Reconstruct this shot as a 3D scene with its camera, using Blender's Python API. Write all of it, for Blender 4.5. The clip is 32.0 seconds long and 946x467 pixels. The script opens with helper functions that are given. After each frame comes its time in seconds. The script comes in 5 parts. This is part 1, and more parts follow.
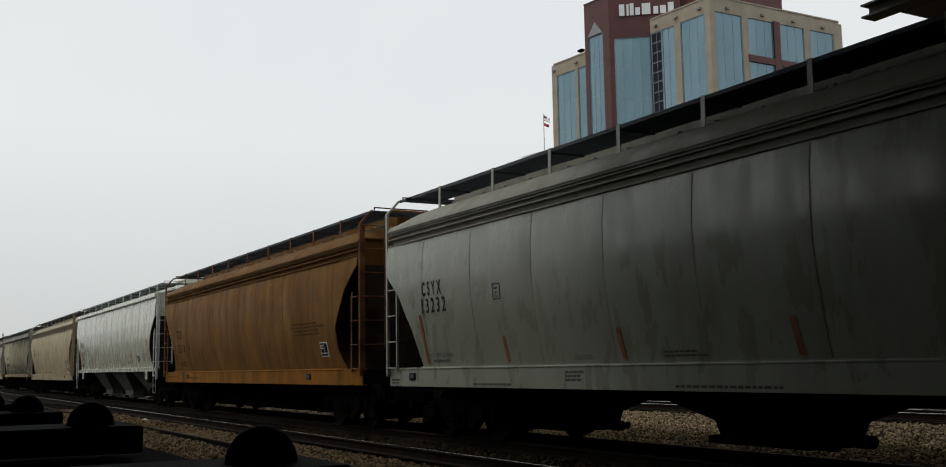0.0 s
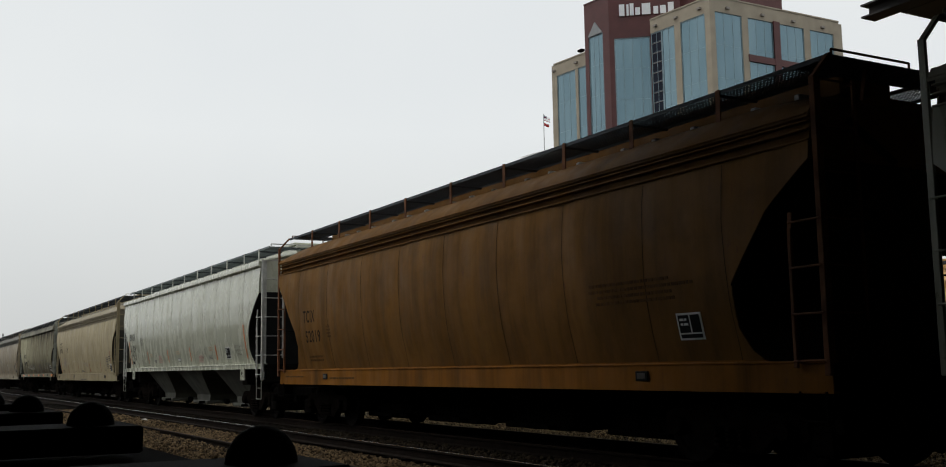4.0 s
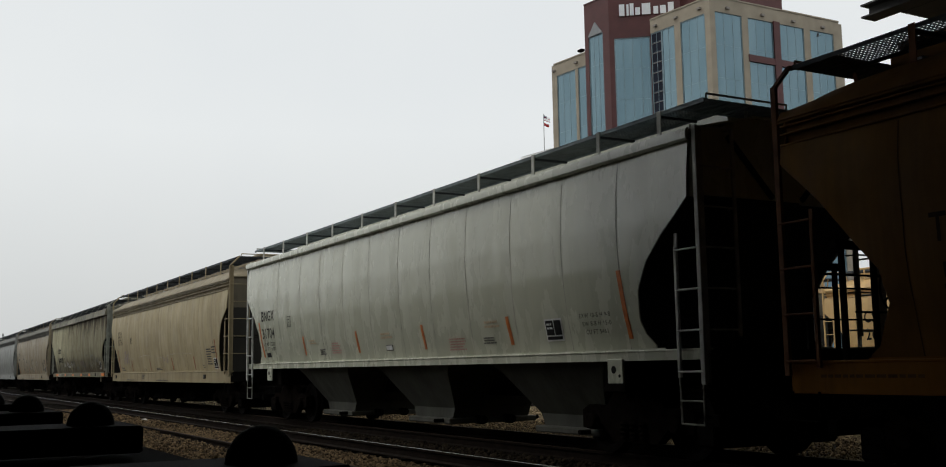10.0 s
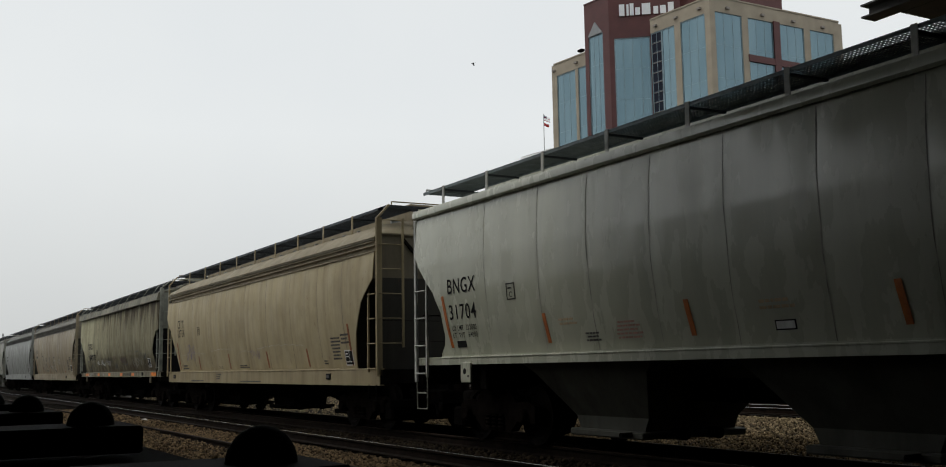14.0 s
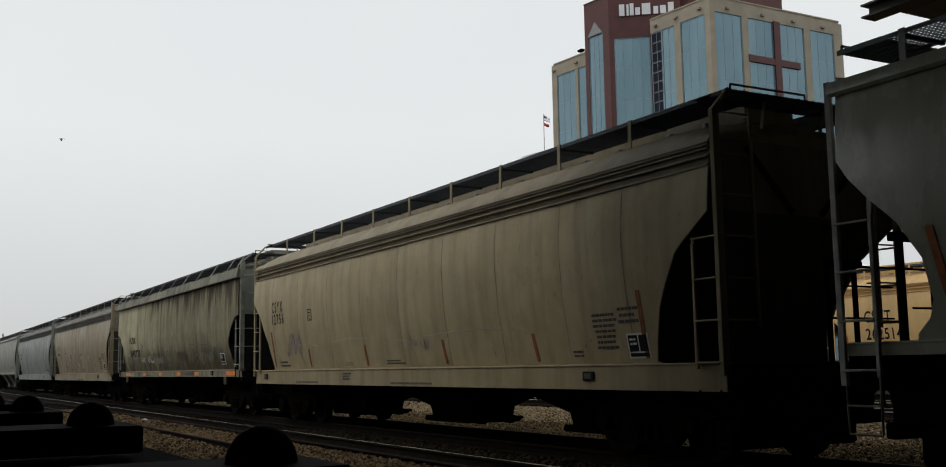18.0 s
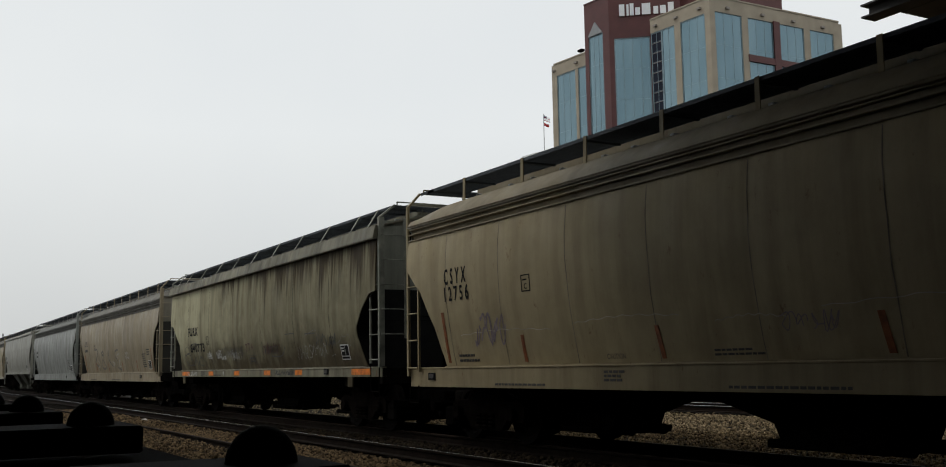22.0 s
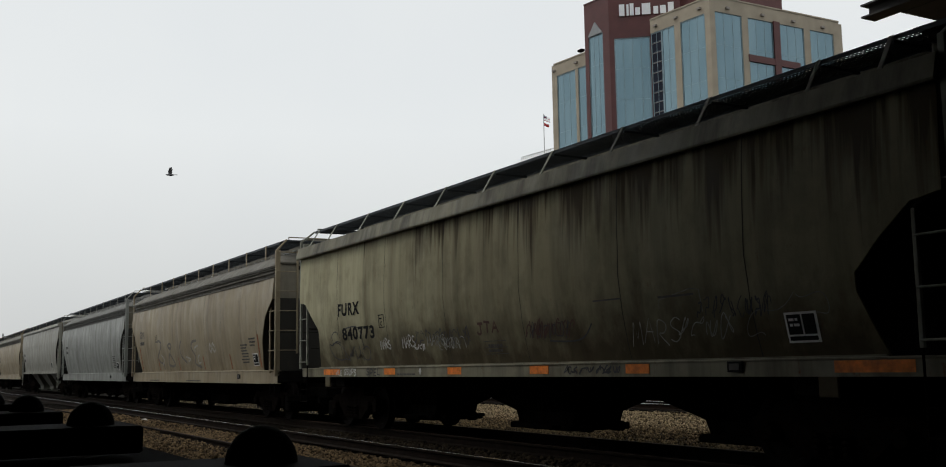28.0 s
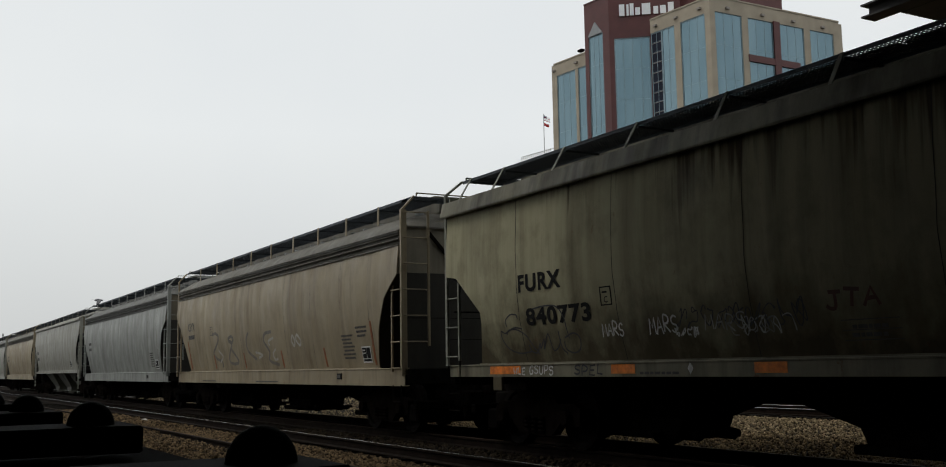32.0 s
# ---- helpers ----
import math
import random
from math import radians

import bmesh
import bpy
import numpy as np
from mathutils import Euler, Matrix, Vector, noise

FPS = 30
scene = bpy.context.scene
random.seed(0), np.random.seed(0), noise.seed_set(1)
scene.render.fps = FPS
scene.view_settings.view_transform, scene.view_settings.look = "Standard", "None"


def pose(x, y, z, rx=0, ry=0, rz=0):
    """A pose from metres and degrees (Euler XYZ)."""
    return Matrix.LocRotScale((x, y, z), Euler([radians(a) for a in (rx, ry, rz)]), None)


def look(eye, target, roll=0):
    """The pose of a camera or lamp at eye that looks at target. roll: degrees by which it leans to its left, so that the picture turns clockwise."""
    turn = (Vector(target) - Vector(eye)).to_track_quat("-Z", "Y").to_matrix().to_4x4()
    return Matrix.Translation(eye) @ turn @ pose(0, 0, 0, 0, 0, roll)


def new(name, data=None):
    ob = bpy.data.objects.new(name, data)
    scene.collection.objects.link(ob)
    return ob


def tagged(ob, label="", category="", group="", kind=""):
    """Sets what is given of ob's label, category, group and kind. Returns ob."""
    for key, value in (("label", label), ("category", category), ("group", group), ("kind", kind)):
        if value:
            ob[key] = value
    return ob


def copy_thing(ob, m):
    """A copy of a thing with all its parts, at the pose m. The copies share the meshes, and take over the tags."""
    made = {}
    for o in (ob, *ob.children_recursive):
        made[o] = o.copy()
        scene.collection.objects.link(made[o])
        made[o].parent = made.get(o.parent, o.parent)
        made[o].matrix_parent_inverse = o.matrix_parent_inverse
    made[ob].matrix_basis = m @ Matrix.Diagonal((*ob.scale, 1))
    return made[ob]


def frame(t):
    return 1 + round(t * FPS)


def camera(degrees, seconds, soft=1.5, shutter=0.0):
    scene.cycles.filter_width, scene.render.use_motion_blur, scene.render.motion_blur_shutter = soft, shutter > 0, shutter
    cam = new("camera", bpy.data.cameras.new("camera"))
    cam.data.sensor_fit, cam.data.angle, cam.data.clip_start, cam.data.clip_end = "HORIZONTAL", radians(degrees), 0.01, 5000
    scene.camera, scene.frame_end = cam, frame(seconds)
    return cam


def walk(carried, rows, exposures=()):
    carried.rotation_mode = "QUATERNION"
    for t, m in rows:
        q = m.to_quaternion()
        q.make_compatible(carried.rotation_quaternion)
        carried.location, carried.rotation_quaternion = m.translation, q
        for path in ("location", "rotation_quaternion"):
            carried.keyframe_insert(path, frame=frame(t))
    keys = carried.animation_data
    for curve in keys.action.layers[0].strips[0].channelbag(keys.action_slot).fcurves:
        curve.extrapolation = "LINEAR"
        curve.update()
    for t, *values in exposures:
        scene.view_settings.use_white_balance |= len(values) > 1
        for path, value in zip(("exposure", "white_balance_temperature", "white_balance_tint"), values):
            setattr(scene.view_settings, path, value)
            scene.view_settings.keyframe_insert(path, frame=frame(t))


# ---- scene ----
cam = camera(48.69, 32.0, soft=1.0)
EYE = (0.0, 0.0, 1.217)
VIEW = look(EYE, (-0.86611, 0.48338, 1.217 + 0.12724), roll=-0.923)
walk(cam, [(0.0, VIEW), (32.0, VIEW)], exposures=[(0.0, 0.0), (32.0, 0.0)])

# ---------------------------------------------------------------- light
world = bpy.data.worlds.new("overcast")
scene.world = world
world.use_nodes = True
wn, wl = world.node_tree.nodes, world.node_tree.links
bg = wn["Background"]
sky = wn.new("ShaderNodeTexSky")
sky.sky_type, sky.sun_disc = "NISHITA", False
sky.sun_elevation, sky.sun_rotation = radians(50), radians(205)
sky.dust_density = 4.0
cloud = wn.new("ShaderNodeTexNoise")
cloud.inputs["Scale"].default_value, cloud.inputs["Detail"].default_value = 2.2, 5.0
coord = wn.new("ShaderNodeTexCoord")
wl.new(coord.outputs["Generated"], cloud.inputs["Vector"])
ramp = wn.new("ShaderNodeValToRGB")
ramp.color_ramp.elements[0].position, ramp.color_ramp.elements[0].color = 0.25, (7.7, 8.05, 8.25, 1)
ramp.color_ramp.elements[1].position, ramp.color_ramp.elements[1].color = 0.75, (8.6, 8.8, 8.7, 1)
wl.new(cloud.outputs["Fac"], ramp.inputs["Fac"])
mixed = wn.new("ShaderNodeMix")
mixed.data_type = "RGBA"
mixed.inputs[0].default_value = 0.93
wl.new(sky.outputs["Color"], mixed.inputs[6])
wl.new(ramp.outputs["Color"], mixed.inputs[7])
# an overcast sky is dimmer towards the horizon
split, haze, dim = wn.new("ShaderNodeSeparateXYZ"), wn.new("ShaderNodeMapRange"), wn.new("ShaderNodeVectorMath")
wl.new(coord.outputs["Generated"], split.inputs[0])
wl.new(split.outputs["Z"], haze.inputs[0])
haze.inputs[1].default_value, haze.inputs[2].default_value, haze.inputs[3].default_value, haze.inputs[4].default_value = 0.0, 0.22, 0.74, 1.01
dim.operation = "SCALE"
wl.new(mixed.outputs[2], dim.inputs[0])
wl.new(haze.outputs[0], dim.inputs["Scale"])
wl.new(dim.outputs[0], bg.inputs["Color"])
bg.inputs["Strength"].default_value = 0.1

sun = new("sun", bpy.data.lights.new("sun", "SUN"))
sun.data.energy, sun.data.angle, sun.data.color = 0.5, radians(25), (1.0, 0.96, 0.9)
sun.matrix_world = look((0, 0, 60), (25, 34, 0))

# ---------------------------------------------------------------- tools
class Shape:
    """Collects vertices and faces of one mesh."""

    def __init__(self):
        self.v, self.f = [], []

    def add(self, verts, faces):
        n = len(self.v)
        self.v += [tuple(p) for p in verts]
        self.f += [tuple(i + n for i in face) for face in faces]
        return self

    def box(self, x0, x1, y0, y1, z0, z1):
        return self.add([(x0, y0, z0), (x1, y0, z0), (x1, y1, z0), (x0, y1, z0), (x0, y0, z1), (x1, y0, z1), (x1, y1, z1), (x0, y1, z1)],
                        [(0, 3, 2, 1), (4, 5, 6, 7), (0, 1, 5, 4), (1, 2, 6, 5), (2, 3, 7, 6), (3, 0, 4, 7)])

    def cbox(self, x0, x1, y0, y1, z0, z1, c=0.01):
        """A box with chamfered edges."""
        lo, hi = (x0, y0, z0), (x1, y1, z1)
        vs, ids = [], {}
        for sx in (0, 1):
            for sy in (0, 1):
                for sz in (0, 1):
                    s = (sx, sy, sz)
                    for ax in range(3):
                        p = [(hi[k] if s[k] else lo[k]) + (0 if k == ax else (-c if s[k] else c)) for k in range(3)]
                        ids[s, ax] = len(vs)
                        vs.append(p)
        fs = []
        for ax in range(3):
            a, b = (ax + 1) % 3, (ax + 2) % 3
            for s0 in (0, 1):
                loop = []
                for sa, sb in ((0, 0), (1, 0), (1, 1), (0, 1)):
                    s = [0, 0, 0]
                    s[ax], s[a], s[b] = s0, sa, sb
                    loop.append(ids[tuple(s), ax])
                fs.append(loop if s0 else loop[::-1])
        for ax in range(3):
            a, b = (ax + 1) % 3, (ax + 2) % 3
            for sa in (0, 1):
                for sb in (0, 1):
                    s0, s1 = [0, 0, 0], [0, 0, 0]
                    s0[a] = s1[a] = sa
                    s0[b] = s1[b] = sb
                    s1[ax] = 1
                    fs.append((ids[tuple(s0), a], ids[tuple(s1), a], ids[tuple(s1), b], ids[tuple(s0), b]))
        for sx in (0, 1):
            for sy in (0, 1):
                for sz in (0, 1):
                    fs.append(tuple(ids[(sx, sy, sz), k] for k in range(3)))
        return self.add(vs, fs)

    def rod(self, a, b, r, n=8, r2=None):
        a, b = Vector(a), Vector(b)
        q = (b - a).to_track_quat("Z", "Y").to_matrix()
        r2 = r if r2 is None else r2
        vs = [a + q @ Vector((r * math.cos(2 * math.pi * k / n), r * math.sin(2 * math.pi * k / n), 0)) for k in range(n)]
        vs += [b + q @ Vector((r2 * math.cos(2 * math.pi * k / n), r2 * math.sin(2 * math.pi * k / n), 0)) for k in range(n)]
        return self.add(vs, [(k, (k + 1) % n, n + (k + 1) % n, n + k) for k in range(n)] + [tuple(range(n))[::-1], tuple(range(n, 2 * n))])

    def path(self, pts, r, n=6):
        for a, b in zip(pts, pts[1:]):
            self.rod(a, b, r, n)
        return self

    def bar(self, a, b, w, d, side=(1, 0, 0)):
        """A flat bar from a to b, w wide along side and d deep."""
        a, b, s = Vector(a), Vector(b), Vector(side)
        t = (b - a).cross(s).normalized()
        s = t.cross(b - a).normalized()
        vs = [p + s * i * w / 2 + t * j * d / 2 for p in (a, b) for i, j in ((-1, -1), (1, -1), (1, 1), (-1, 1))]
        return self.add(vs, [(0, 3, 2, 1), (4, 5, 6, 7), (0, 1, 5, 4), (1, 2, 6, 5), (2, 3, 7, 6), (3, 0, 4, 7)])

    def prism(self, loop, axis, lo, hi):
        """Extrudes a flat loop of pairs along axis (0 x, 1 y, 2 z) from lo to hi."""
        n = len(loop)
        put = lambda p, h: (h, p[0], p[1]) if axis == 0 else (p[0], h, p[1]) if axis == 1 else (p[0], p[1], h)
        return self.add([put(p, lo) for p in loop] + [put(p, hi) for p in loop],
                        [tuple(range(n))[::-1], tuple(range(n, 2 * n))] + [(k, (k + 1) % n, n + (k + 1) % n, n + k) for k in range(n)])

    def sheet(self, rows, thick):
        """A sheet over a grid of points; thick is the offset vector to its back."""
        t = Vector(thick)
        n, m = len(rows), len(rows[0])
        vs = [Vector(p) for r in rows for p in r]
        back = [p + t for p in vs]
        k = n * m
        fs = []
        for i in range(n - 1):
            for j in range(m - 1):
                a, b, c, d = i * m + j, i * m + j + 1, (i + 1) * m + j + 1, (i + 1) * m + j
                fs += [(a, b, c, d), (k + a, k + d, k + c, k + b)]
        rim = [j for j in range(m)] + [i * m + m - 1 for i in range(1, n)] + [(n - 1) * m + j for j in range(m - 2, -1, -1)] + [i * m for i in range(n - 2, 0, -1)]
        for a, b in zip(rim, rim[1:] + rim[:1]):
            fs.append((a, k + a, k + b, b))
        return self.add(vs + back, fs)

    def lathe(self, prof, centre, axis=1, n=24):
        """Turns a profile of (radius, along) about an axis through centre."""
        m = len(prof)
        vs = []
        for k in range(n):
            c, s = math.cos(2 * math.pi * k / n), math.sin(2 * math.pi * k / n)
            for r, h in prof:
                p = (r * c, h, r * s) if axis == 1 else (r * c, r * s, h) if axis == 2 else (h, r * c, r * s)
                vs.append([centre[i] + p[i] for i in range(3)])
        fs = [(k * m + j, ((k + 1) % n) * m + j, ((k + 1) % n) * m + j + 1, k * m + j + 1) for k in range(n) for j in range(m - 1)]
        return self.add(vs, fs)

    def mesh(self, name, mat, smooth=0):
        me = bpy.data.meshes.new(name)
        me.from_pydata(self.v, [], self.f)
        bm = bmesh.new()
        bm.from_mesh(me)
        bmesh.ops.recalc_face_normals(bm, faces=bm.faces)
        bm.to_mesh(me)
        bm.free()
        me.materials.append(mat)
        if smooth:
            me.shade_smooth()
            me.set_sharp_from_angle(angle=radians(smooth))
        return me


def part(name, shape, mat, parent, label="", smooth=0):
    ob = new(name, shape.mesh(name, mat, smooth) if isinstance(shape, Shape) else shape)
    ob.parent = parent
    return tagged(ob, label)


def thing(name, label, category, group="", kind="", at=None):
    ob = tagged(new(name), label, category, group, kind)
    ob.empty_display_size = 0.2
    if at is not None:
        ob.matrix_basis = at
    return ob


# ---------------------------------------------------------------- materials
def material(name):
    m = bpy.data.materials.new(name)
    m.use_nodes = True
    return m, m.node_tree.nodes, m.node_tree.links, m.node_tree.nodes["Principled BSDF"]


def noise_node(n, l, scale, detail=4.0, stretch=(1, 1, 1), seed=0.0, rough=0.55):
    tc, mp, tx = n.new("ShaderNodeTexCoord"), n.new("ShaderNodeMapping"), n.new("ShaderNodeTexNoise")
    mp.inputs["Scale"].default_value = stretch
    mp.inputs["Location"].default_value = (seed * 7.3, seed * 3.1, seed * 1.7)
    tx.inputs["Scale"].default_value, tx.inputs["Detail"].default_value = scale, detail
    tx.inputs["Roughness"].default_value = rough
    l.new(tc.outputs["Object"], mp.inputs["Vector"])
    l.new(mp.outputs["Vector"], tx.inputs["Vector"])
    return tx.outputs["Fac"]


def level(n, l, fac, lo, hi, a=0.0, b=1.0):
    r = n.new("ShaderNodeMapRange")
    r.inputs[1].default_value, r.inputs[2].default_value, r.inputs[3].default_value, r.inputs[4].default_value = lo, hi, a, b
    l.new(fac, r.inputs[0])
    return r.outputs[0]


def blend(n, l, fac, a, b):
    x = n.new("ShaderNodeMix")
    x.data_type = "RGBA"
    for k, s in ((0, fac), (6, a), (7, b)):
        if isinstance(s, (int, float)):
            x.inputs[k].default_value = s
        elif isinstance(s, tuple):
            x.inputs[k].default_value = (*s, 1)
        else:
            l.new(s, x.inputs[k])
    return x.outputs[2]


def times(n, l, a, b):
    x = n.new("ShaderNodeMath")
    x.operation = "MULTIPLY"
    l.new(a, x.inputs[0])
    if isinstance(b, (int, float)):
        x.inputs[1].default_value = b
    else:
        l.new(b, x.inputs[1])
    return x.outputs[0]


def bump(n, l, p, fac, strength, dist):
    x = n.new("ShaderNodeBump")
    x.inputs["Strength"].default_value, x.inputs["Distance"].default_value = strength, dist
    l.new(fac, x.inputs["Height"])
    l.new(x.outputs["Normal"], p.inputs["Normal"])


def plain(name, color, rough=0.7, metal=0.0, vary=0.25, scale=6.0, relief=0.2, gloss=0.4):
    """A simple surface with blotches and grain."""
    m, n, l, p = material(name)
    dark = tuple(c * (1 - vary) for c in color)
    light = tuple(min(1.0, c * (1 + vary * 0.6)) for c in color)
    big = level(n, l, noise_node(n, l, scale, 5), 0.35, 0.68)
    l.new(blend(n, l, big, dark, light), p.inputs["Base Color"])
    p.inputs["Roughness"].default_value, p.inputs["Metallic"].default_value = rough, metal
    p.inputs["Specular IOR Level"].default_value = gloss
    fine = noise_node(n, l, scale * 14, 4)
    bump(n, l, p, fine, relief, 0.01)
    return m


def car_paint(name, color, dirt, streak=0.5, stain=0.5, seed=0.0, rust=0.15, rough=0.42, tall=False, gloss=0.35):
    """Weathered car paint: broad and fine run-off streaks, blotches, rust specks, dented sheet."""
    color, dirt = (*color[:2], color[2] * 0.9), (*dirt[:2], dirt[2] * 0.9)
    m, n, l, p = material(name)
    broad = level(n, l, noise_node(n, l, 1.15, 4, (1.0, 1.0, 0.1), seed, 0.55), 0.42, 0.78)
    runs = level(n, l, noise_node(n, l, 2.3, 5, (1.0, 1.0, 0.07), seed + 1, 0.6), 0.46, 0.76)
    fine_runs = level(n, l, noise_node(n, l, 11.0, 5, (1.0, 1.0, 0.06), seed + 3, 0.6), 0.5, 0.78)
    blot = level(n, l, noise_node(n, l, 0.7, 7, (1, 1, 1.5), seed + 5, 0.65), 0.4, 0.72)
    low = level(n, l, noise_node(n, l, 2.0, 7, (1, 1, 0.8), seed + 8, 0.65), 0.48, 0.75)
    if tall:
        tc, sep = n.new("ShaderNodeTexCoord"), n.new("ShaderNodeSeparateXYZ")
        l.new(tc.outputs["Object"], sep.inputs[0])
        edge = sep.outputs["Z"]
        for sc, amp, sd in ((0.9, 3.6, 6), (4.2, 2.8, 7), (13.0, 1.8, 12)):
            more = n.new("ShaderNodeMath")
            more.operation = "MULTIPLY_ADD"
            l.new(noise_node(n, l, sc, 3, (1, 1, 0.03), seed + sd), more.inputs[0])
            more.inputs[1].default_value = amp
            l.new(edge, more.inputs[2])
            edge = more.outputs[0]
        side = n.new("ShaderNodeMath")
        side.operation = "ADD"
        l.new(edge, side.inputs[0])
        l.new(level(n, l, sep.outputs["X"], 2.5, 7.5, -0.9, 0.15), side.inputs[1])
        edge = side.outputs[0]
        drip = level(n, l, edge, 7.45, 8.15, 0.0, 0.92)
    c = blend(n, l, times(n, l, blot, stain), color, tuple(a * 0.6 + b * 0.4 for a, b in zip(color, dirt)))
    c = blend(n, l, times(n, l, broad, streak * 0.75), c, tuple(a * 0.45 + b * 0.55 for a, b in zip(color, dirt)))
    c = blend(n, l, times(n, l, runs, streak), c, dirt)
    c = blend(n, l, times(n, l, fine_runs, streak * 0.25), c, dirt)
    c = blend(n, l, times(n, l, low, stain * (0.9 if tall else 0.35)), c, tuple(b * 0.8 for b in dirt))
    if tall:
        # darker along x: more soot there, and the light's fall-off put into the paint
        c = blend(n, l, level(n, l, sep.outputs["X"], 3.0, 8.5, 0.0, 0.45), c, dirt)
        c = blend(n, l, drip, c, dirt)
        # wheel spray thrown up in ragged patches
        spray = n.new("ShaderNodeMath")
        spray.operation = "MULTIPLY_ADD"
        l.new(noise_node(n, l, 1.6, 6, (1, 1, 0.7), seed + 11, 0.65), spray.inputs[0])
        spray.inputs[1].default_value = -2.2
        l.new(sep.outputs["Z"], spray.inputs[2])
        c = blend(n, l, level(n, l, spray.outputs[0], 0.25, 1.1, 0.8, 0.0), c, dirt)
    speck = level(n, l, noise_node(n, l, 5.5, 8, (1, 1, 0.5), seed + 9, 0.75), 0.61, 0.68)
    c = blend(n, l, times(n, l, speck, rust), c, (0.14, 0.055, 0.022))
    l.new(c, p.inputs["Base Color"])
    r = level(n, l, noise_node(n, l, 3.0, 5, (1, 1, 0.4), seed + 2), 0.3, 0.7, rough - 0.1, rough + 0.22)
    l.new(r, p.inputs["Roughness"])
    p.inputs["Specular IOR Level"].default_value = gloss
    dents = noise_node(n, l, 1.0, 3, (1.5, 1, 0.08), seed + 4)
    fine = n.new("ShaderNodeMath")
    fine.operation = "MULTIPLY_ADD"
    l.new(noise_node(n, l, 90.0, 3), fine.inputs[0])
    fine.inputs[1].default_value = 0.015
    l.new(dents, fine.inputs[2])
    bump(n, l, p, fine.outputs[0], 0.35, 0.05)
    return m


# Near-black underframe steels: the deep shade below the cars is in their colour.
STEEL_DARK = plain("grimy near-black steel", (0.011, 0.01, 0.009), 0.95, 0.0, 0.4, 5, 0.2, 0.0)
TRUCK = plain("near-black cast iron", (0.012, 0.0095, 0.008), 0.95, 0.0, 0.4, 7, 0.2, 0.0)
WHEEL = plain("worn near-black wheel steel", (0.013, 0.011, 0.01), 0.8, 0.0, 0.3, 8, 0.2, 0.03)
RAIL_SIDE = plain("rusty rail steel", (0.014, 0.009, 0.006), 0.9, 0.0, 0.4, 6, 0.2, 0.08)
RAIL_TOP = plain("polished rail head", (0.72, 0.71, 0.69), 0.22, 1.0, 0.12, 9, 0.05)
RAIL_DULL = plain("rusty and shade-dull rail head", (0.035, 0.022, 0.014), 0.8, 0.0, 0.3, 6, 0.2, 0.1)
TIE = plain("creosoted timber", (0.009, 0.007, 0.005), 0.95, 0.0, 0.45, 9, 0.6, 0.05)
GALV = plain("galvanised steel", (0.42, 0.43, 0.43), 0.5, 0.4, 0.2, 6)
GRATE = plain("weathered grating steel", (0.062, 0.073, 0.085), 0.7, 0.1, 0.25, 6)
BLACK = plain("black stencil paint", (0.012, 0.012, 0.012), 0.8, 0, 0.3, 8, 0.1, 0.12)
WHITE = plain("white decal", (0.72, 0.72, 0.7), 0.55, 0, 0.2, 8)
ORANGE = plain("orange reflective tape", (0.52, 0.14, 0.018), 0.45, 0, 0.3, 9)
ORANGE_OLD = plain("dulled red-brown tape", (0.28, 0.085, 0.02), 0.55, 0, 0.35, 9)
REDMARK = plain("faded red stencil", (0.5, 0.27, 0.22), 0.6, 0, 0.3, 8)
FADED = plain("faded dark stencil", (0.075, 0.07, 0.064), 0.65, 0, 0.3, 8)
RUSTMARK = plain("faint brown stencil", (0.11, 0.055, 0.016), 0.8, 0, 0.3, 8, 0.1, 0.1)
SEAM = plain("grimy weld seam", (0.24, 0.205, 0.155), 0.75, 0, 0.5, 4)
SCRAWL_W = plain("white spray paint", (0.66, 0.66, 0.63), 0.6, 0, 0.3, 8)
SCRAWL_DIM = plain("worn white spray paint", (0.24, 0.235, 0.21), 0.7, 0, 0.5, 5)
SCRAWL_D = plain("dark spray paint", (0.045, 0.045, 0.05), 0.6, 0, 0.3, 8)
SCRAWL_R = plain("faded red-brown spray paint", (0.085, 0.034, 0.022), 0.6, 0, 0.3, 8)
SCRAWL_P = plain("faded purple spray paint", (0.26, 0.21, 0.23), 0.6, 0, 0.3, 8)

SCRAWL_LIGHT = plain("thin grey-white spray paint", (0.36, 0.36, 0.33), 0.7, 0, 0.5, 5)
SCUFF = plain("pale rubbed scuff", (0.5, 0.45, 0.36), 0.7, 0, 0.4, 3)
SEAM_RUST = plain("rust-brown weld seam", (0.07, 0.035, 0.008), 0.75, 0, 0.5, 4, 0.1, 0.1)
SEAM_SOOT = plain("black grimy weld seam", (0.03, 0.026, 0.02), 0.8, 0, 0.5, 4)
SEAM_PALE = plain("dusty weld seam", (0.4, 0.38, 0.32), 0.75, 0, 0.5, 4)

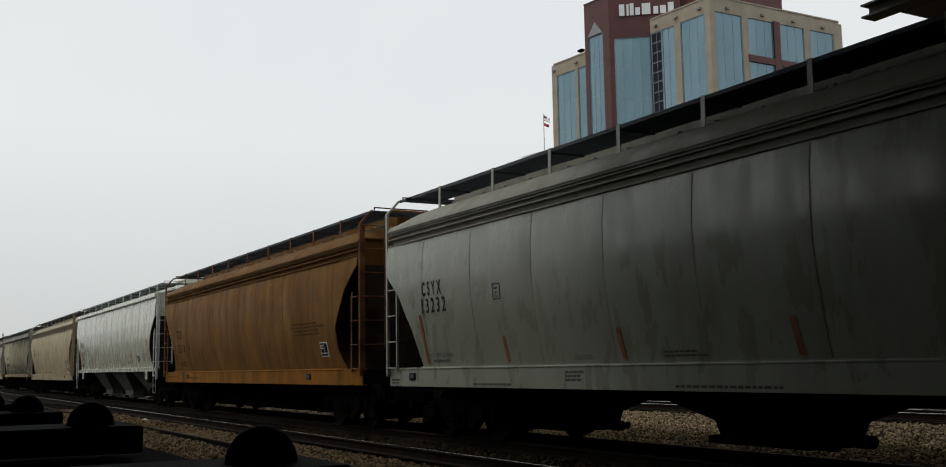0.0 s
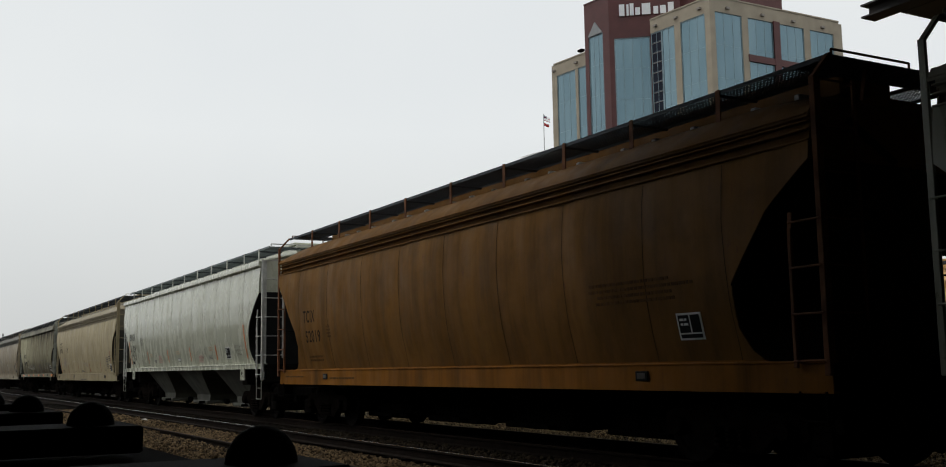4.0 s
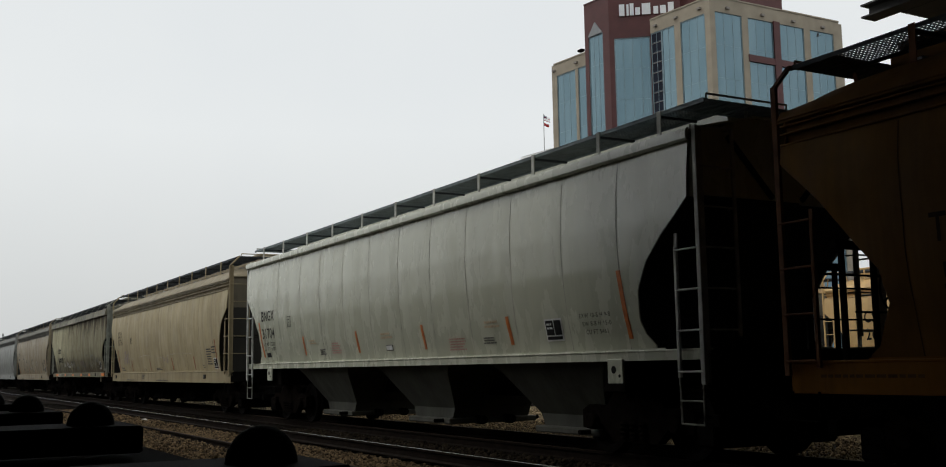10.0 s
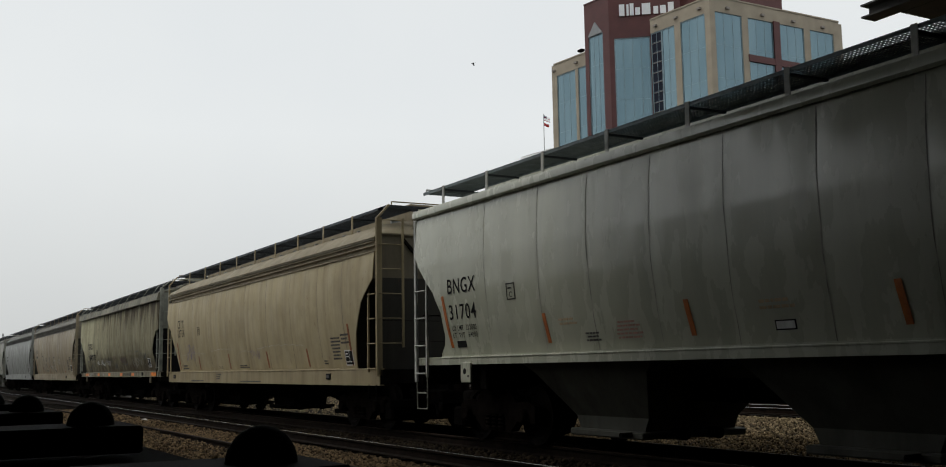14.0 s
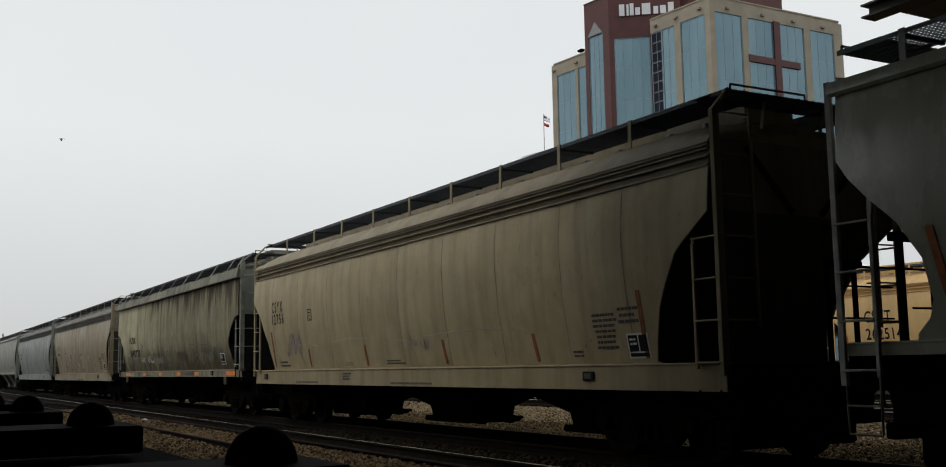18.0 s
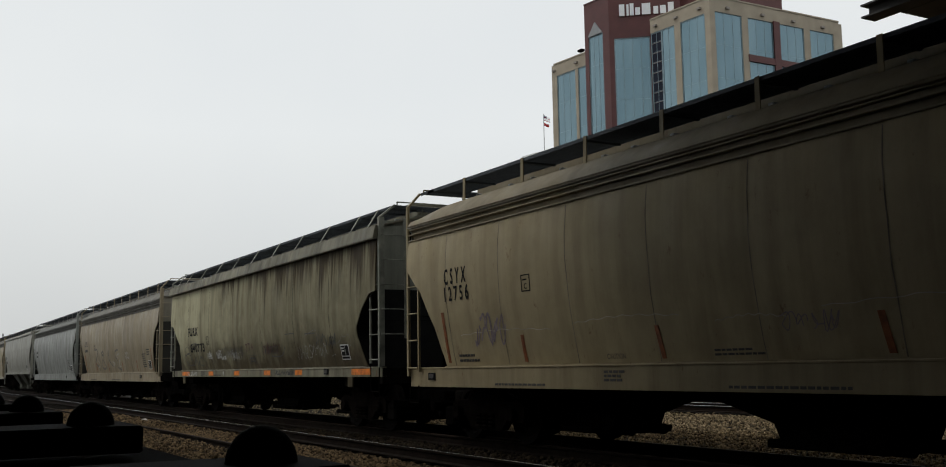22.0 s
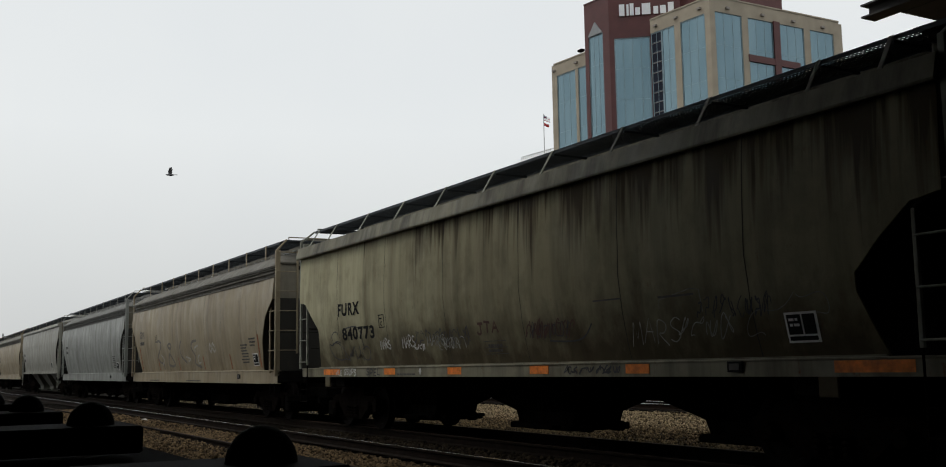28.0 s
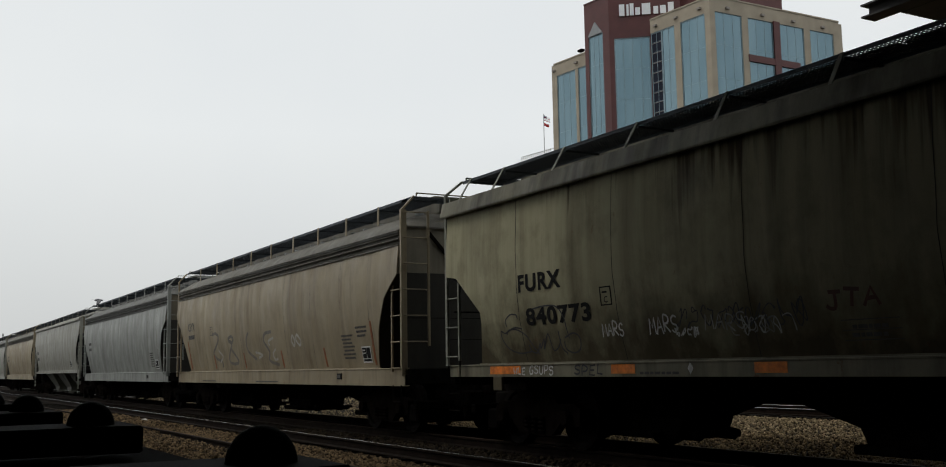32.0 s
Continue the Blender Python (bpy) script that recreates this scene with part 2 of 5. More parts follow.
# ---------------------------------------------------------------- ground and tracks
def ballast_material():
    m, n, l, p = material("crushed stone ballast")
    tc, vor = n.new("ShaderNodeTexCoord"), n.new("ShaderNodeTexVoronoi")
    vor.inputs["Scale"].default_value = 17.0
    l.new(tc.outputs["Object"], vor.inputs["Vector"])
    bw = n.new("ShaderNodeRGBToBW")
    l.new(vor.outputs["Color"], bw.inputs[0])
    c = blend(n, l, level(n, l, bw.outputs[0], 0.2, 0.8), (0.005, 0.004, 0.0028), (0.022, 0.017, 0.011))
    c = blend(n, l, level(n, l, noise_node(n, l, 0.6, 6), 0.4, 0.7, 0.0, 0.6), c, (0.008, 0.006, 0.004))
    l.new(c, p.inputs["Base Color"])
    p.inputs["Roughness"].default_value = 0.95
    p.inputs["Specular IOR Level"].default_value = 0.05
    inv = level(n, l, vor.outputs["Distance"], 0.0, 0.6, 1.0, 0.0)
    bump(n, l, p, inv, 1.0, 0.04)
    return m


def stone_material(name, lo, hi):
    m, n, l, p = material(name)
    geo = n.new("ShaderNodeNewGeometry")
    c = blend(n, l, geo.outputs["Random Per Island"], lo, hi)
    c = blend(n, l, level(n, l, noise_node(n, l, 25, 4), 0.4, 0.7, 0.0, 0.5), c, tuple(0.6 * a + 0.2 * b for a, b in zip(lo, hi)))
    l.new(c, p.inputs["Base Color"])
    p.inputs["Roughness"].default_value = 0.92
    p.inputs["Specular IOR Level"].default_value = 0.08
    return m


BALLAST = ballast_material()
# Near-black stone: the shade beside and below the train is in its colour.
STONE_SHADED = stone_material("shade-dark ballast stone", (0.004, 0.003, 0.002), (0.045, 0.033, 0.02))
STONE_BROWN = stone_material("brown ballast stone", (0.006, 0.004, 0.002), (0.24, 0.165, 0.09))
STONE_MID = stone_material("mid-brown ballast stone", (0.008, 0.005, 0.0025), (0.26, 0.185, 0.1))
STONE_PALE = stone_material("pale ballast stone", (0.03, 0.022, 0.012), (0.5, 0.38, 0.23))
ground = Shape()
gx = [-3000, -600, -200, -80, -40, 0, 40, 120, 600, 3000]
gy = [-3000, -500, -100, -20, 4.0, 9.7, 20, 33, 60, 200, 600, 3000]
ground.sheet([[(x, y, -0.26) for x in gx] for y in gy], (0, 0, -0.4))
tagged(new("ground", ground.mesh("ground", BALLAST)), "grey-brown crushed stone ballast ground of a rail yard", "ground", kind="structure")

# bed shoulders under each track
TRACKS = {"track_near": 6.45, "track_train": 9.75, "track_second": 21.8, "track_third": 26.3, "track_standing": 31.35}


def rail_shape(y, x0, x1, z=0.0):
    prof = [(-0.07, -0.17), (0.07, -0.17), (0.07, -0.155), (0.012, -0.135), (0.012, -0.045), (0.036, -0.03), (0.036, -0.004), (0.03, 0.0),
            (-0.03, 0.0), (-0.036, -0.004), (-0.036, -0.03), (-0.012, -0.045), (-0.012, -0.135), (-0.07, -0.155)]
    return Shape().prism([(y + a, z + b) for a, b in prof], 0, x0, x1)


def head_shape(y, x0, x1, z=0.0):
    return Shape().prism([(y + a, z + b) for a, b in ((-0.028, 0.001), (-0.02, 0.0045), (0.02, 0.0045), (0.028, 0.001))], 0, x0, x1)


tie_mesh = Shape().cbox(-0.115, 0.115, -1.3, 1.3, -0.33, -0.172, 0.012).mesh("tie", TIE)
for name, yc in TRACKS.items():
    near = name == "track_near"
    track = thing(name, "railway track of two rusty steel rails on dark timber ties", "railway track", "yard tracks", "structure")
    for k, side in enumerate((-1, 1)):
        y = yc + side * 0.7525
        z = -0.14 if near and side < 0 else 0.0
        if near:
            y = 5.83 if side < 0 else 7.18
        r = part("rail", rail_shape(y, -420, 70, z), RAIL_SIDE, track)
        worn = near and side > 0
        # The train's shiny heads get the dull metal too, for the shade beneath it.
        part("rail_head", head_shape(y, -420, 70, z), RAIL_TOP if worn or name in ("track_second", "track_third") else RAIL_DULL, r, "shiny worn rail head" if worn else "")
    count, x0 = (120, -56.0) if name != "track_standing" else (70, -50.0)
    for k in range(count):
        t = part("tie", tie_mesh, TIE, track)
        t.location = (x0 + k * 0.53 + random.uniform(-0.02, 0.02), yc if not near else 6.5, 0 if not near else -0.06)
        t.rotation_euler = (0, 0, random.uniform(-0.012, 0.012))


# banked ballast between the train's track and the next ones
RIDGE = ((11.0, -0.3), (12.4, -0.23), (14.2, -0.17), (15.4, -0.13), (16.6, -0.05), (17.2, -0.02), (18.0, -0.14), (19.2, -0.3))
bank = Shape().sheet([[(x, y, z - 0.02 + (0.02 * math.sin(x * 1.9 + y) + 0.015 * math.sin(x * 0.7)) * (z > -0.25)) for x in np.linspace(-90, 20, 111)] for y, z in RIDGE], (0, 0, -0.2))
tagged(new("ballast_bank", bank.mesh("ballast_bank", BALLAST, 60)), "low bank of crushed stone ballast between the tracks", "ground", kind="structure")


def stones(name, label, zones, seed, mat, grain=(0.02, 0.045)):
    """Loose angular stones, many small hulls in one mesh."""
    rng = np.random.default_rng(seed)
    ico = bmesh.new()
    bmesh.ops.create_icosphere(ico, subdivisions=1, radius=1.0)
    ico.verts.ensure_lookup_table()
    base = np.array([v.co[:] for v in ico.verts])
    tri = np.array([[v.index for v in f.verts] for f in ico.faces])
    ico.free()
    pts = []
    for x0, x1, y0, y1, z, count in zones:
        p = np.stack([rng.uniform(x0, x1, count), rng.uniform(y0, y1, count), np.full(count, 0.0 if z is RIDGE else z)], 1)
        if z is RIDGE:
            p[:, 2] = np.interp(p[:, 1], [q[0] for q in RIDGE], [q[1] for q in RIDGE]) + 0.01
        pts.append(p)
    pts = np.concatenate(pts)
    n = len(pts)
    size = rng.uniform(*grain, (n, 1, 1)) * rng.uniform(0.55, 1.35, (n, 1, 3))
    ang = rng.uniform(0, 2 * np.pi, n)
    jit = base[None] * size * rng.uniform(0.75, 1.25, (n, len(base), 1))
    c, s = np.cos(ang)[:, None], np.sin(ang)[:, None]
    rot = np.stack([jit[..., 0] * c - jit[..., 1] * s, jit[..., 0] * s + jit[..., 1] * c, jit[..., 2]], -1)
    v = (rot + pts[:, None, :] + np.stack([np.zeros(n), np.zeros(n), rng.uniform(-0.02, 0.03, n)], 1)[:, None, :]).reshape(-1, 3)
    f = (tri[None] + (np.arange(n) * len(base))[:, None, None]).reshape(-1, 3)
    me = bpy.data.meshes.new(name)
    me.vertices.add(len(v))
    me.vertices.foreach_set("co", v.ravel())
    me.loops.add(f.size)
    me.loops.foreach_set("vertex_index", f.ravel().astype(np.int32))
    me.polygons.add(len(f))
    me.polygons.foreach_set("loop_start", np.arange(0, f.size, 3, dtype=np.int32))
    me.polygons.foreach_set("loop_total", np.full(len(f), 3, dtype=np.int32))
    me.update()
    me.validate()
    me.materials.append(mat)
    return tagged(new(name, me), label, "ballast", kind="stuff")


stones("ballast_stones", "loose brown crushed stones heaped between the near rails", [
    (-26, -4, 5.95, 7.05, -0.23, 17000), (-30, -4, 3.6, 5.75, -0.25, 14000), (-45, -26, 4.5, 7.1, -0.22, 9000)], 4, STONE_BROWN, (0.015, 0.036))
stones("ballast_stones", "crushed stones along the train's track, darkened for the train's shade", [
    (-24, -3, 7.28, 8.85, -0.19, 9500), (-45, -24, 7.3, 8.8, -0.22, 3000), (-22, 0, 9.1, 10.4, -0.24, 5000)], 6, STONE_SHADED)
# mid-brown stones low on the bank, pale ones near its crest
stones("ballast_stones", "mid-brown crushed stones on the low bed behind the train", [
    (-30, 0, 10.6, 14.9, RIDGE, 36000), (-26, 0, 18.0, 20.9, -0.22, 4000)], 7, STONE_MID, (0.012, 0.03))
stones("ballast_stones", "pale crushed stones banked along the bed behind the train", [
    (-34, 0, 14.3, 17.7, RIDGE, 32000), (-62, -30, 11.0, 17.6, RIDGE, 9000)], 5, STONE_PALE, (0.012, 0.03))

PAPER = plain("white paper", (0.6, 0.6, 0.58), 0.8, 0, 0.2, 20)
scrap = tagged(new("paper_scrap", Shape().sheet([[(-0.1, -0.05, 0.01), (0.0, -0.06, 0.05), (0.1, -0.04, 0.01)], [(-0.09, 0.05, 0.02), (0.01, 0.06, 0.06), (0.08, 0.07, 0.01)]], (0, 0, -0.003)).mesh("paper_scrap", PAPER)), "crumpled scrap of white paper lying on the ballast", "litter", "litter by the rails")
scrap.matrix_basis = pose(-33.0, 7.45, -0.19)
for x, y, s in ((-32.6, 6.8, 40), (-22.7, 7.95, 110)):
    copy_thing(scrap, pose(x, y, -0.2, 0, 0, s))

# ---------------------------------------------------------------- hopper cars
def lerp(x, xs, ys):
    return float(np.interp(x, xs, ys))


ROUND = dict(wz=[1.2, 1.27, 1.5, 1.7, 2.16, 2.7, 3.1, 3.44, 3.9], wy=[1.40, 1.418, 1.465, 1.50, 1.575, 1.615, 1.61, 1.575, 1.50],
             cz=[1.27, 1.5, 1.92, 2.54, 2.97], cx=[1.22, 1.15, 1.0, 0.6, 0.08], sill=(0.9, 1.23), bottom=1.23, eave=3.5, wide=0.1,
             roof=[(1.585, 3.765), (1.52, 3.87), (1.3, 4.05), (1.0, 4.16), (0.55, 4.28), (0.0, 4.32)], board=1.27, board_z=4.43,
             seams=[1.56, 3.3, 5.15, 6.93, 8.71, 10.52, 12.32, 14.1, 15.55], posts=[1.7] + [3.58 + 1.69 * k for k in range(8)], hop=4.8, gate=0.3, lean=0.0, bays=3, outlet=0.74)
KINDS = {
    "round": ROUND,
    "bulged": dict(ROUND, wz=[1.2, 1.27, 1.4, 1.6, 1.9, 2.3, 2.8, 3.2, 3.44, 3.9], wy=[1.39, 1.41, 1.44, 1.49, 1.555, 1.605, 1.62, 1.605, 1.575, 1.50],
                   cz=[1.27, 1.36, 1.76, 2.08, 2.83, 3.3], cx=[0.95, 1.08, 1.3, 1.24, 0.6, 0.08],
                   hop=2.9, bays=4, outlet=0.85, posts=[1.57, 3.24, 4.92, 6.6, 8.45, 10.27, 11.98, 13.57, 15.24]),
    "flared": dict(wz=[1.4, 1.6, 1.9, 2.4, 3.0, 3.5, 3.85], wy=[1.44, 1.475, 1.535, 1.595, 1.62, 1.60, 1.56],
                   cz=[1.46, 1.6, 1.77, 2.15, 2.5, 2.77, 3.0, 3.19], cx=[0.8, 0.96, 1.03, 0.98, 0.76, 0.46, 0.24, 0.11], wide=0.18, sill=(1.27, 1.4), bottom=1.4, eave=3.87,
                   roof=[(1.60, 3.98), (1.37, 4.06), (1.0, 4.16), (0.5, 4.28), (0.0, 4.3)], board=1.37, board_z=4.38,
                   seams=[2.55, 4.1, 5.35, 6.7, 8.03, 9.4, 10.7, 12.0, 13.4, 14.8, 16.1], posts=[0.8, 2.33, 4.0, 5.6, 7.25, 8.88, 10.5, 12.13, 13.8, 15.47, 16.77], hop=4.55, shift=0.46, gate=0.3, lean=0.0, bays=3, outlet=0.74),
    "ledge": dict(wz=[1.26, 1.5, 1.9, 2.4, 3.0, 3.75], wy=[1.40, 1.46, 1.545, 1.60, 1.60, 1.565],
                  cz=[1.27, 1.5, 1.9, 2.08, 2.4, 2.68, 2.73], cx=[0.9, 1.0, 1.15, 1.14, 0.78, 0.42, 0.08], sill=(1.07, 1.26), bottom=1.26, eave=3.75,
                  roof=[(1.60, 3.975), (1.2, 4.1), (0.8, 4.2), (0.4, 4.28), (0.0, 4.3)], board=1.2, board_z=4.41,
                  seams=[2.3, 4.7, 7.1, 9.55, 12.0, 14.3], posts=[0.3, 1.4] + [3.13 + 1.72 * k for k in range(8)] + [16.1], hop=4.7, gate=0.3, lean=0.3, bays=3, outlet=0.78),
}


DENTS = {"seed": 0.0, "length": 17.0}


def dent(k, x, z):
    """How far the sheet has sunk in at a point of the near side: creases at the welds, slack panels between them, broad buckles."""
    rim = min(x, DENTS["length"] - x)
    ease = min(1.0, max(0.0, (rim - 0.3) / 1.3))
    fold = min((abs(x - q) for q in k["seams"]), default=9.0)
    crease = 0.007 * math.exp(-(fold / 0.13) ** 2)
    seed = DENTS["seed"]
    slack = 0.007 * (1 + noise.noise(Vector((x * 0.62, seed * 3.1, z * 0.12))))
    buckle = 0.0075 * (1 + noise.noise(Vector((x * 1.15 + 9.0, seed * 5.7, z * 0.45))))
    return (crease + slack + buckle) * ease


def side_y(k, z, x=None):
    y = lerp(z, k["wz"], k["wy"])
    return y if x is None else y - dent(k, x, z)


def inset(k, z, end=0):
    """How far the side stops short of the car's end; the trailing end is cut a little wider."""
    return lerp(z, k["cz"], k["cx"]) + (k.get("wide", 0.0) * min(1.0, max(0.0, (k["cz"][-1] - z) / 0.4)) if end else 0.0)


def on_side(k, side, lx0, lx1, z0, z1, off=0.005, n=6, lean=0.0):
    """A thin patch that follows the car's side."""
    rows = []
    for i in range(n + 1):
        z = z0 + (z1 - z0) * i / n
        d = lean * (1 - i / n)
        rows.append([(x, side * (side_y(k, z, x) + off), z) for x in (lx0 + d, lx1 + d)])
    return Shape().sheet(rows, (0, -side * 0.004, 0))


def lettering(text, k, side, lx0, lx1, z0, z1, mat, parent, name="marking", bold=0.015, spacing=1.12):
    """Stencilled characters laid on the car's side, filling the given width and height."""
    cu = bpy.data.curves.new("stencil", "FONT")
    cu.body = text
    cu.space_character = spacing
    cu.offset = bold
    tmp = bpy.data.objects.new("stencil", cu)
    me = bpy.data.meshes.new_from_object(tmp)
    bpy.data.objects.remove(tmp)
    bpy.data.curves.remove(cu)
    co = np.array([v.co[:] for v in me.vertices])
    lo, hi = co.min(0), co.max(0)
    bm = bmesh.new()
    bm.from_mesh(me)
    bpy.data.meshes.remove(me)
    for v in bm.verts:
        u, w = (v.co.x - lo[0]) / (hi[0] - lo[0]), (v.co.y - lo[1]) / (hi[1] - lo[1])
        lx = lx0 + (lx1 - lx0) * u if side < 0 else lx1 - (lx1 - lx0) * u
        z = z0 + (z1 - z0) * w
        v.co = (lx, side * (side_y(k, z, lx) + 0.007), z)
    if name == "marking":
        todo, count = set(bm.verts), 0
        while todo:
            stack = [next(v for v in bm.verts if v in todo)]
            group = set(stack)
            while stack:
                for e in stack.pop().link_edges:
                    for v in e.verts:
                        if v not in group:
                            group.add(v)
                            stack.append(v)
            todo -= group
            index = {v: i for i, v in enumerate(group)}
            me = bpy.data.meshes.new("character")
            me.from_pydata([v.co[:] for v in group], [], [[index[v] for v in f.verts] for f in bm.faces if f.verts[0] in group])
            me.materials.append(mat)
            part("character", me, mat, parent)
        bm.free()
        return None
    me = bpy.data.meshes.new(name)
    bm.to_mesh(me)
    bm.free()
    me.materials.append(mat)
    return tagged(part(name, me, mat, parent), kind="stuff" if len(text) > 1 else "")


def bars(k, side, lx0, lx1, z0, z1, count, mat, parent, name="small_print", seed=1):
    """Small print that cannot be read, as plain bars."""
    rng = random.Random(seed)
    s = Shape()
    h = (z1 - z0) / count
    for i in range(count):
        z = z1 - h * (i + 0.8)
        a = lx0 + rng.uniform(0, 0.12) * (lx1 - lx0)
        b = lx1 - rng.uniform(0, 0.25) * (lx1 - lx0)
        x = a
        while x < b - 0.02:
            w = min(rng.uniform(0.04, 0.12), b - x)
            p = on_side(k, side, x, x + w, z, z + h * 0.5, 0.006, 1)
            s.add(p.v, p.f)
            x += w + 0.018
    return tagged(part(name, s, mat, parent), kind="stuff")


def plate_c(k, lx, z, parent, mat=BLACK):
    """A small clearance plate sign: an outlined box with a letter."""
    s = Shape()
    w, h, t = 0.24, 0.25, 0.016
    for a in ((lx, lx + w, z, z + t), (lx, lx + w, z + h - t, z + h), (lx, lx + t, z, z + h), (lx + w - t, lx + w, z, z + h)):
        q = on_side(k, -1, *a, 0.006, 2)
        s.add(q.v, q.f)
    box = part("plate_outline", s, mat, parent)
    lettering("C", k, -1, lx + 0.08, lx + 0.16, z + 0.035, z + 0.12, mat, box, "plate_letter")
    bars(k, -1, lx + 0.05, lx + 0.2, z + 0.155, z + 0.2, 1, mat, box)


def data_panel(k, lx, z, parent, w=0.44, h=0.32):
    a = part("data_panel", on_side(k, -1, lx, lx + w, z, z + h, 0.006, 3), WHITE, parent, "white-framed black test data panel")
    for u0, u1, v0, v1 in ((0.07, 0.5, 0.27, 0.92), (0.56, 0.93, 0.27, 0.92), (0.07, 0.93, 0.07, 0.21)):
        part("panel_field", on_side(k, -1, lx + w * u0, lx + w * u1, z + h * v0, z + h * v1, 0.011, 2), BLACK, a)
    s = bars(k, -1, lx + w * 0.12, lx + w * 0.45, z + h * 0.5, z + h * 0.85, 2, WHITE, a, seed=3)
    for v in s.data.vertices:
        v.co.y -= 0.008


def surface(k, z, x):
    return side_y(k, z, x) if z >= k["bottom"] else 1.502


def ribbon(k, fine, r):
    """A painted stroke of half width r through the given points on the car's side."""
    s = Shape()
    vs = []
    for i, (x, z) in enumerate(fine):
        (xa, za), (xb, zb) = fine[max(i - 1, 0)], fine[min(i + 1, len(fine) - 1)]
        q = math.hypot(xb - xa, zb - za) or 1
        px, pz = -(zb - za) / q * r, (xb - xa) / q * r
        for sg in (1, -1):
            vs.append((x + sg * px, -(surface(k, z + sg * pz, x + sg * px) + 0.006), z + sg * pz))
    s.add(vs, [(2 * i, 2 * i + 2, 2 * i + 3, 2 * i + 1) for i in range(len(fine) - 1)])
    return s


def smooth_line(pts, n=6):
    fine = []
    for a, b, c, d in zip([pts[0]] + pts, pts, pts[1:], pts[2:] + [pts[-1]]):
        for q in range(n):
            t = q / n
            fine.append(tuple(0.5 * (2 * b[m] + (c[m] - a[m]) * t + (2 * a[m] - 5 * b[m] + 4 * c[m] - d[m]) * t * t + (3 * b[m] - a[m] - 3 * c[m] + d[m]) * t ** 3) for m in (0, 1)))
    return fine + [pts[-1]]


def scrawl(k, lx0, lx1, z0, z1, mat, parent, seed, letters=5, r=0.012):
    """An unreadable spray-painted tag: one looping stroke a letter."""
    rng = random.Random(seed)
    w, h = (lx1 - lx0) / letters, z1 - z0
    for i in range(letters):
        cx, cz = lx0 + w * (i + 0.5), z0 + h * rng.uniform(0.42, 0.58)
        turn, p0, p1, ratio = rng.uniform(0.8, 1.7), rng.uniform(0, 6.3), rng.uniform(0, 6.3), rng.choice((1.0, 1.0, 1.5, 2.0, 0.5))
        size, slant, drift = rng.uniform(0.7, 1.0), rng.uniform(0.05, 0.35), rng.uniform(0.2, 0.9)
        fine = []
        for j in range(33):
            t = j / 32
            a = 2 * math.pi * turn * t
            u = 0.38 * math.cos(a + p0) + drift * (t - 0.5)
            v = 0.5 * math.sin(a * ratio + p1) * (1 - 0.3 * t) + 0.12 * math.sin(2.3 * a + p0)
            fine.append((cx + w * u * size + slant * v * h, min(max(cz + h * v * size, z0 - 0.05), z1 + 0.06)))
        part("graffiti_stroke", ribbon(k, fine, r * rng.uniform(0.8, 1.15)), mat, parent)


STROKES = {
    "M": [[(0, 0), (0.15, 1), (0.5, 0.35), (0.85, 1), (1, 0)]], "A": [[(0, 0), (0.5, 1), (1, -0.05)], [(0.2, 0.4), (0.85, 0.42)]],
    "R": [[(0.05, 0), (0.1, 1), (0.7, 0.95), (0.85, 0.7), (0.6, 0.5), (0.15, 0.48), (1, -0.05)]], "S": [[(0.9, 0.85), (0.5, 1), (0.1, 0.8), (0.25, 0.55), (0.75, 0.45), (0.9, 0.2), (0.5, 0), (0.05, 0.15)]],
    "P": [[(0.1, 0), (0.12, 1), (0.75, 0.95), (0.9, 0.7), (0.65, 0.48), (0.15, 0.46)]], "E": [[(0.9, 1), (0.15, 0.95), (0.1, 0.05), (0.95, 0)], [(0.12, 0.5), (0.75, 0.52)]],
    "L": [[(0.15, 1), (0.1, 0.05), (0.95, 0.0)]], "G": [[(0.9, 0.8), (0.5, 1), (0.1, 0.6), (0.2, 0.1), (0.7, 0), (0.9, 0.4), (0.55, 0.42)]],
    "U": [[(0.1, 1), (0.12, 0.2), (0.5, 0), (0.85, 0.2), (0.9, 1)]], "J": [[(0.2, 1), (0.95, 1)], [(0.6, 1), (0.6, 0.15), (0.3, 0), (0.05, 0.2)]], "T": [[(0, 1), (1, 0.97)], [(0.5, 1), (0.48, 0)]],
    "W": [[(0, 1), (0.25, 0), (0.5, 0.6), (0.75, 0), (1, 1)]],
}


def sprayed(word, k, lx0, lx1, z0, z1, mat, parent, seed, r=0.01, slant=0.1):
    """A hand-sprayed word in single strokes."""
    rng = random.Random(seed)
    w = (lx1 - lx0) / len(word)
    for i, ch in enumerate(word):
        dz = rng.uniform(-0.1, 0.1)
        for line in STROKES.get(ch, []):
            pts = [(lx0 + w * (i + 0.84 * u + slant * v + rng.uniform(-0.03, 0.03)), z0 + (z1 - z0) * (v + dz + rng.uniform(-0.04, 0.04))) for u, v in line]
            part("graffiti_letter", ribbon(k, smooth_line(pts, 4) if ch in "SGURPJ" else smooth_line(pts, 1), r), mat, parent)


WHEELSETS, CARS = [], []


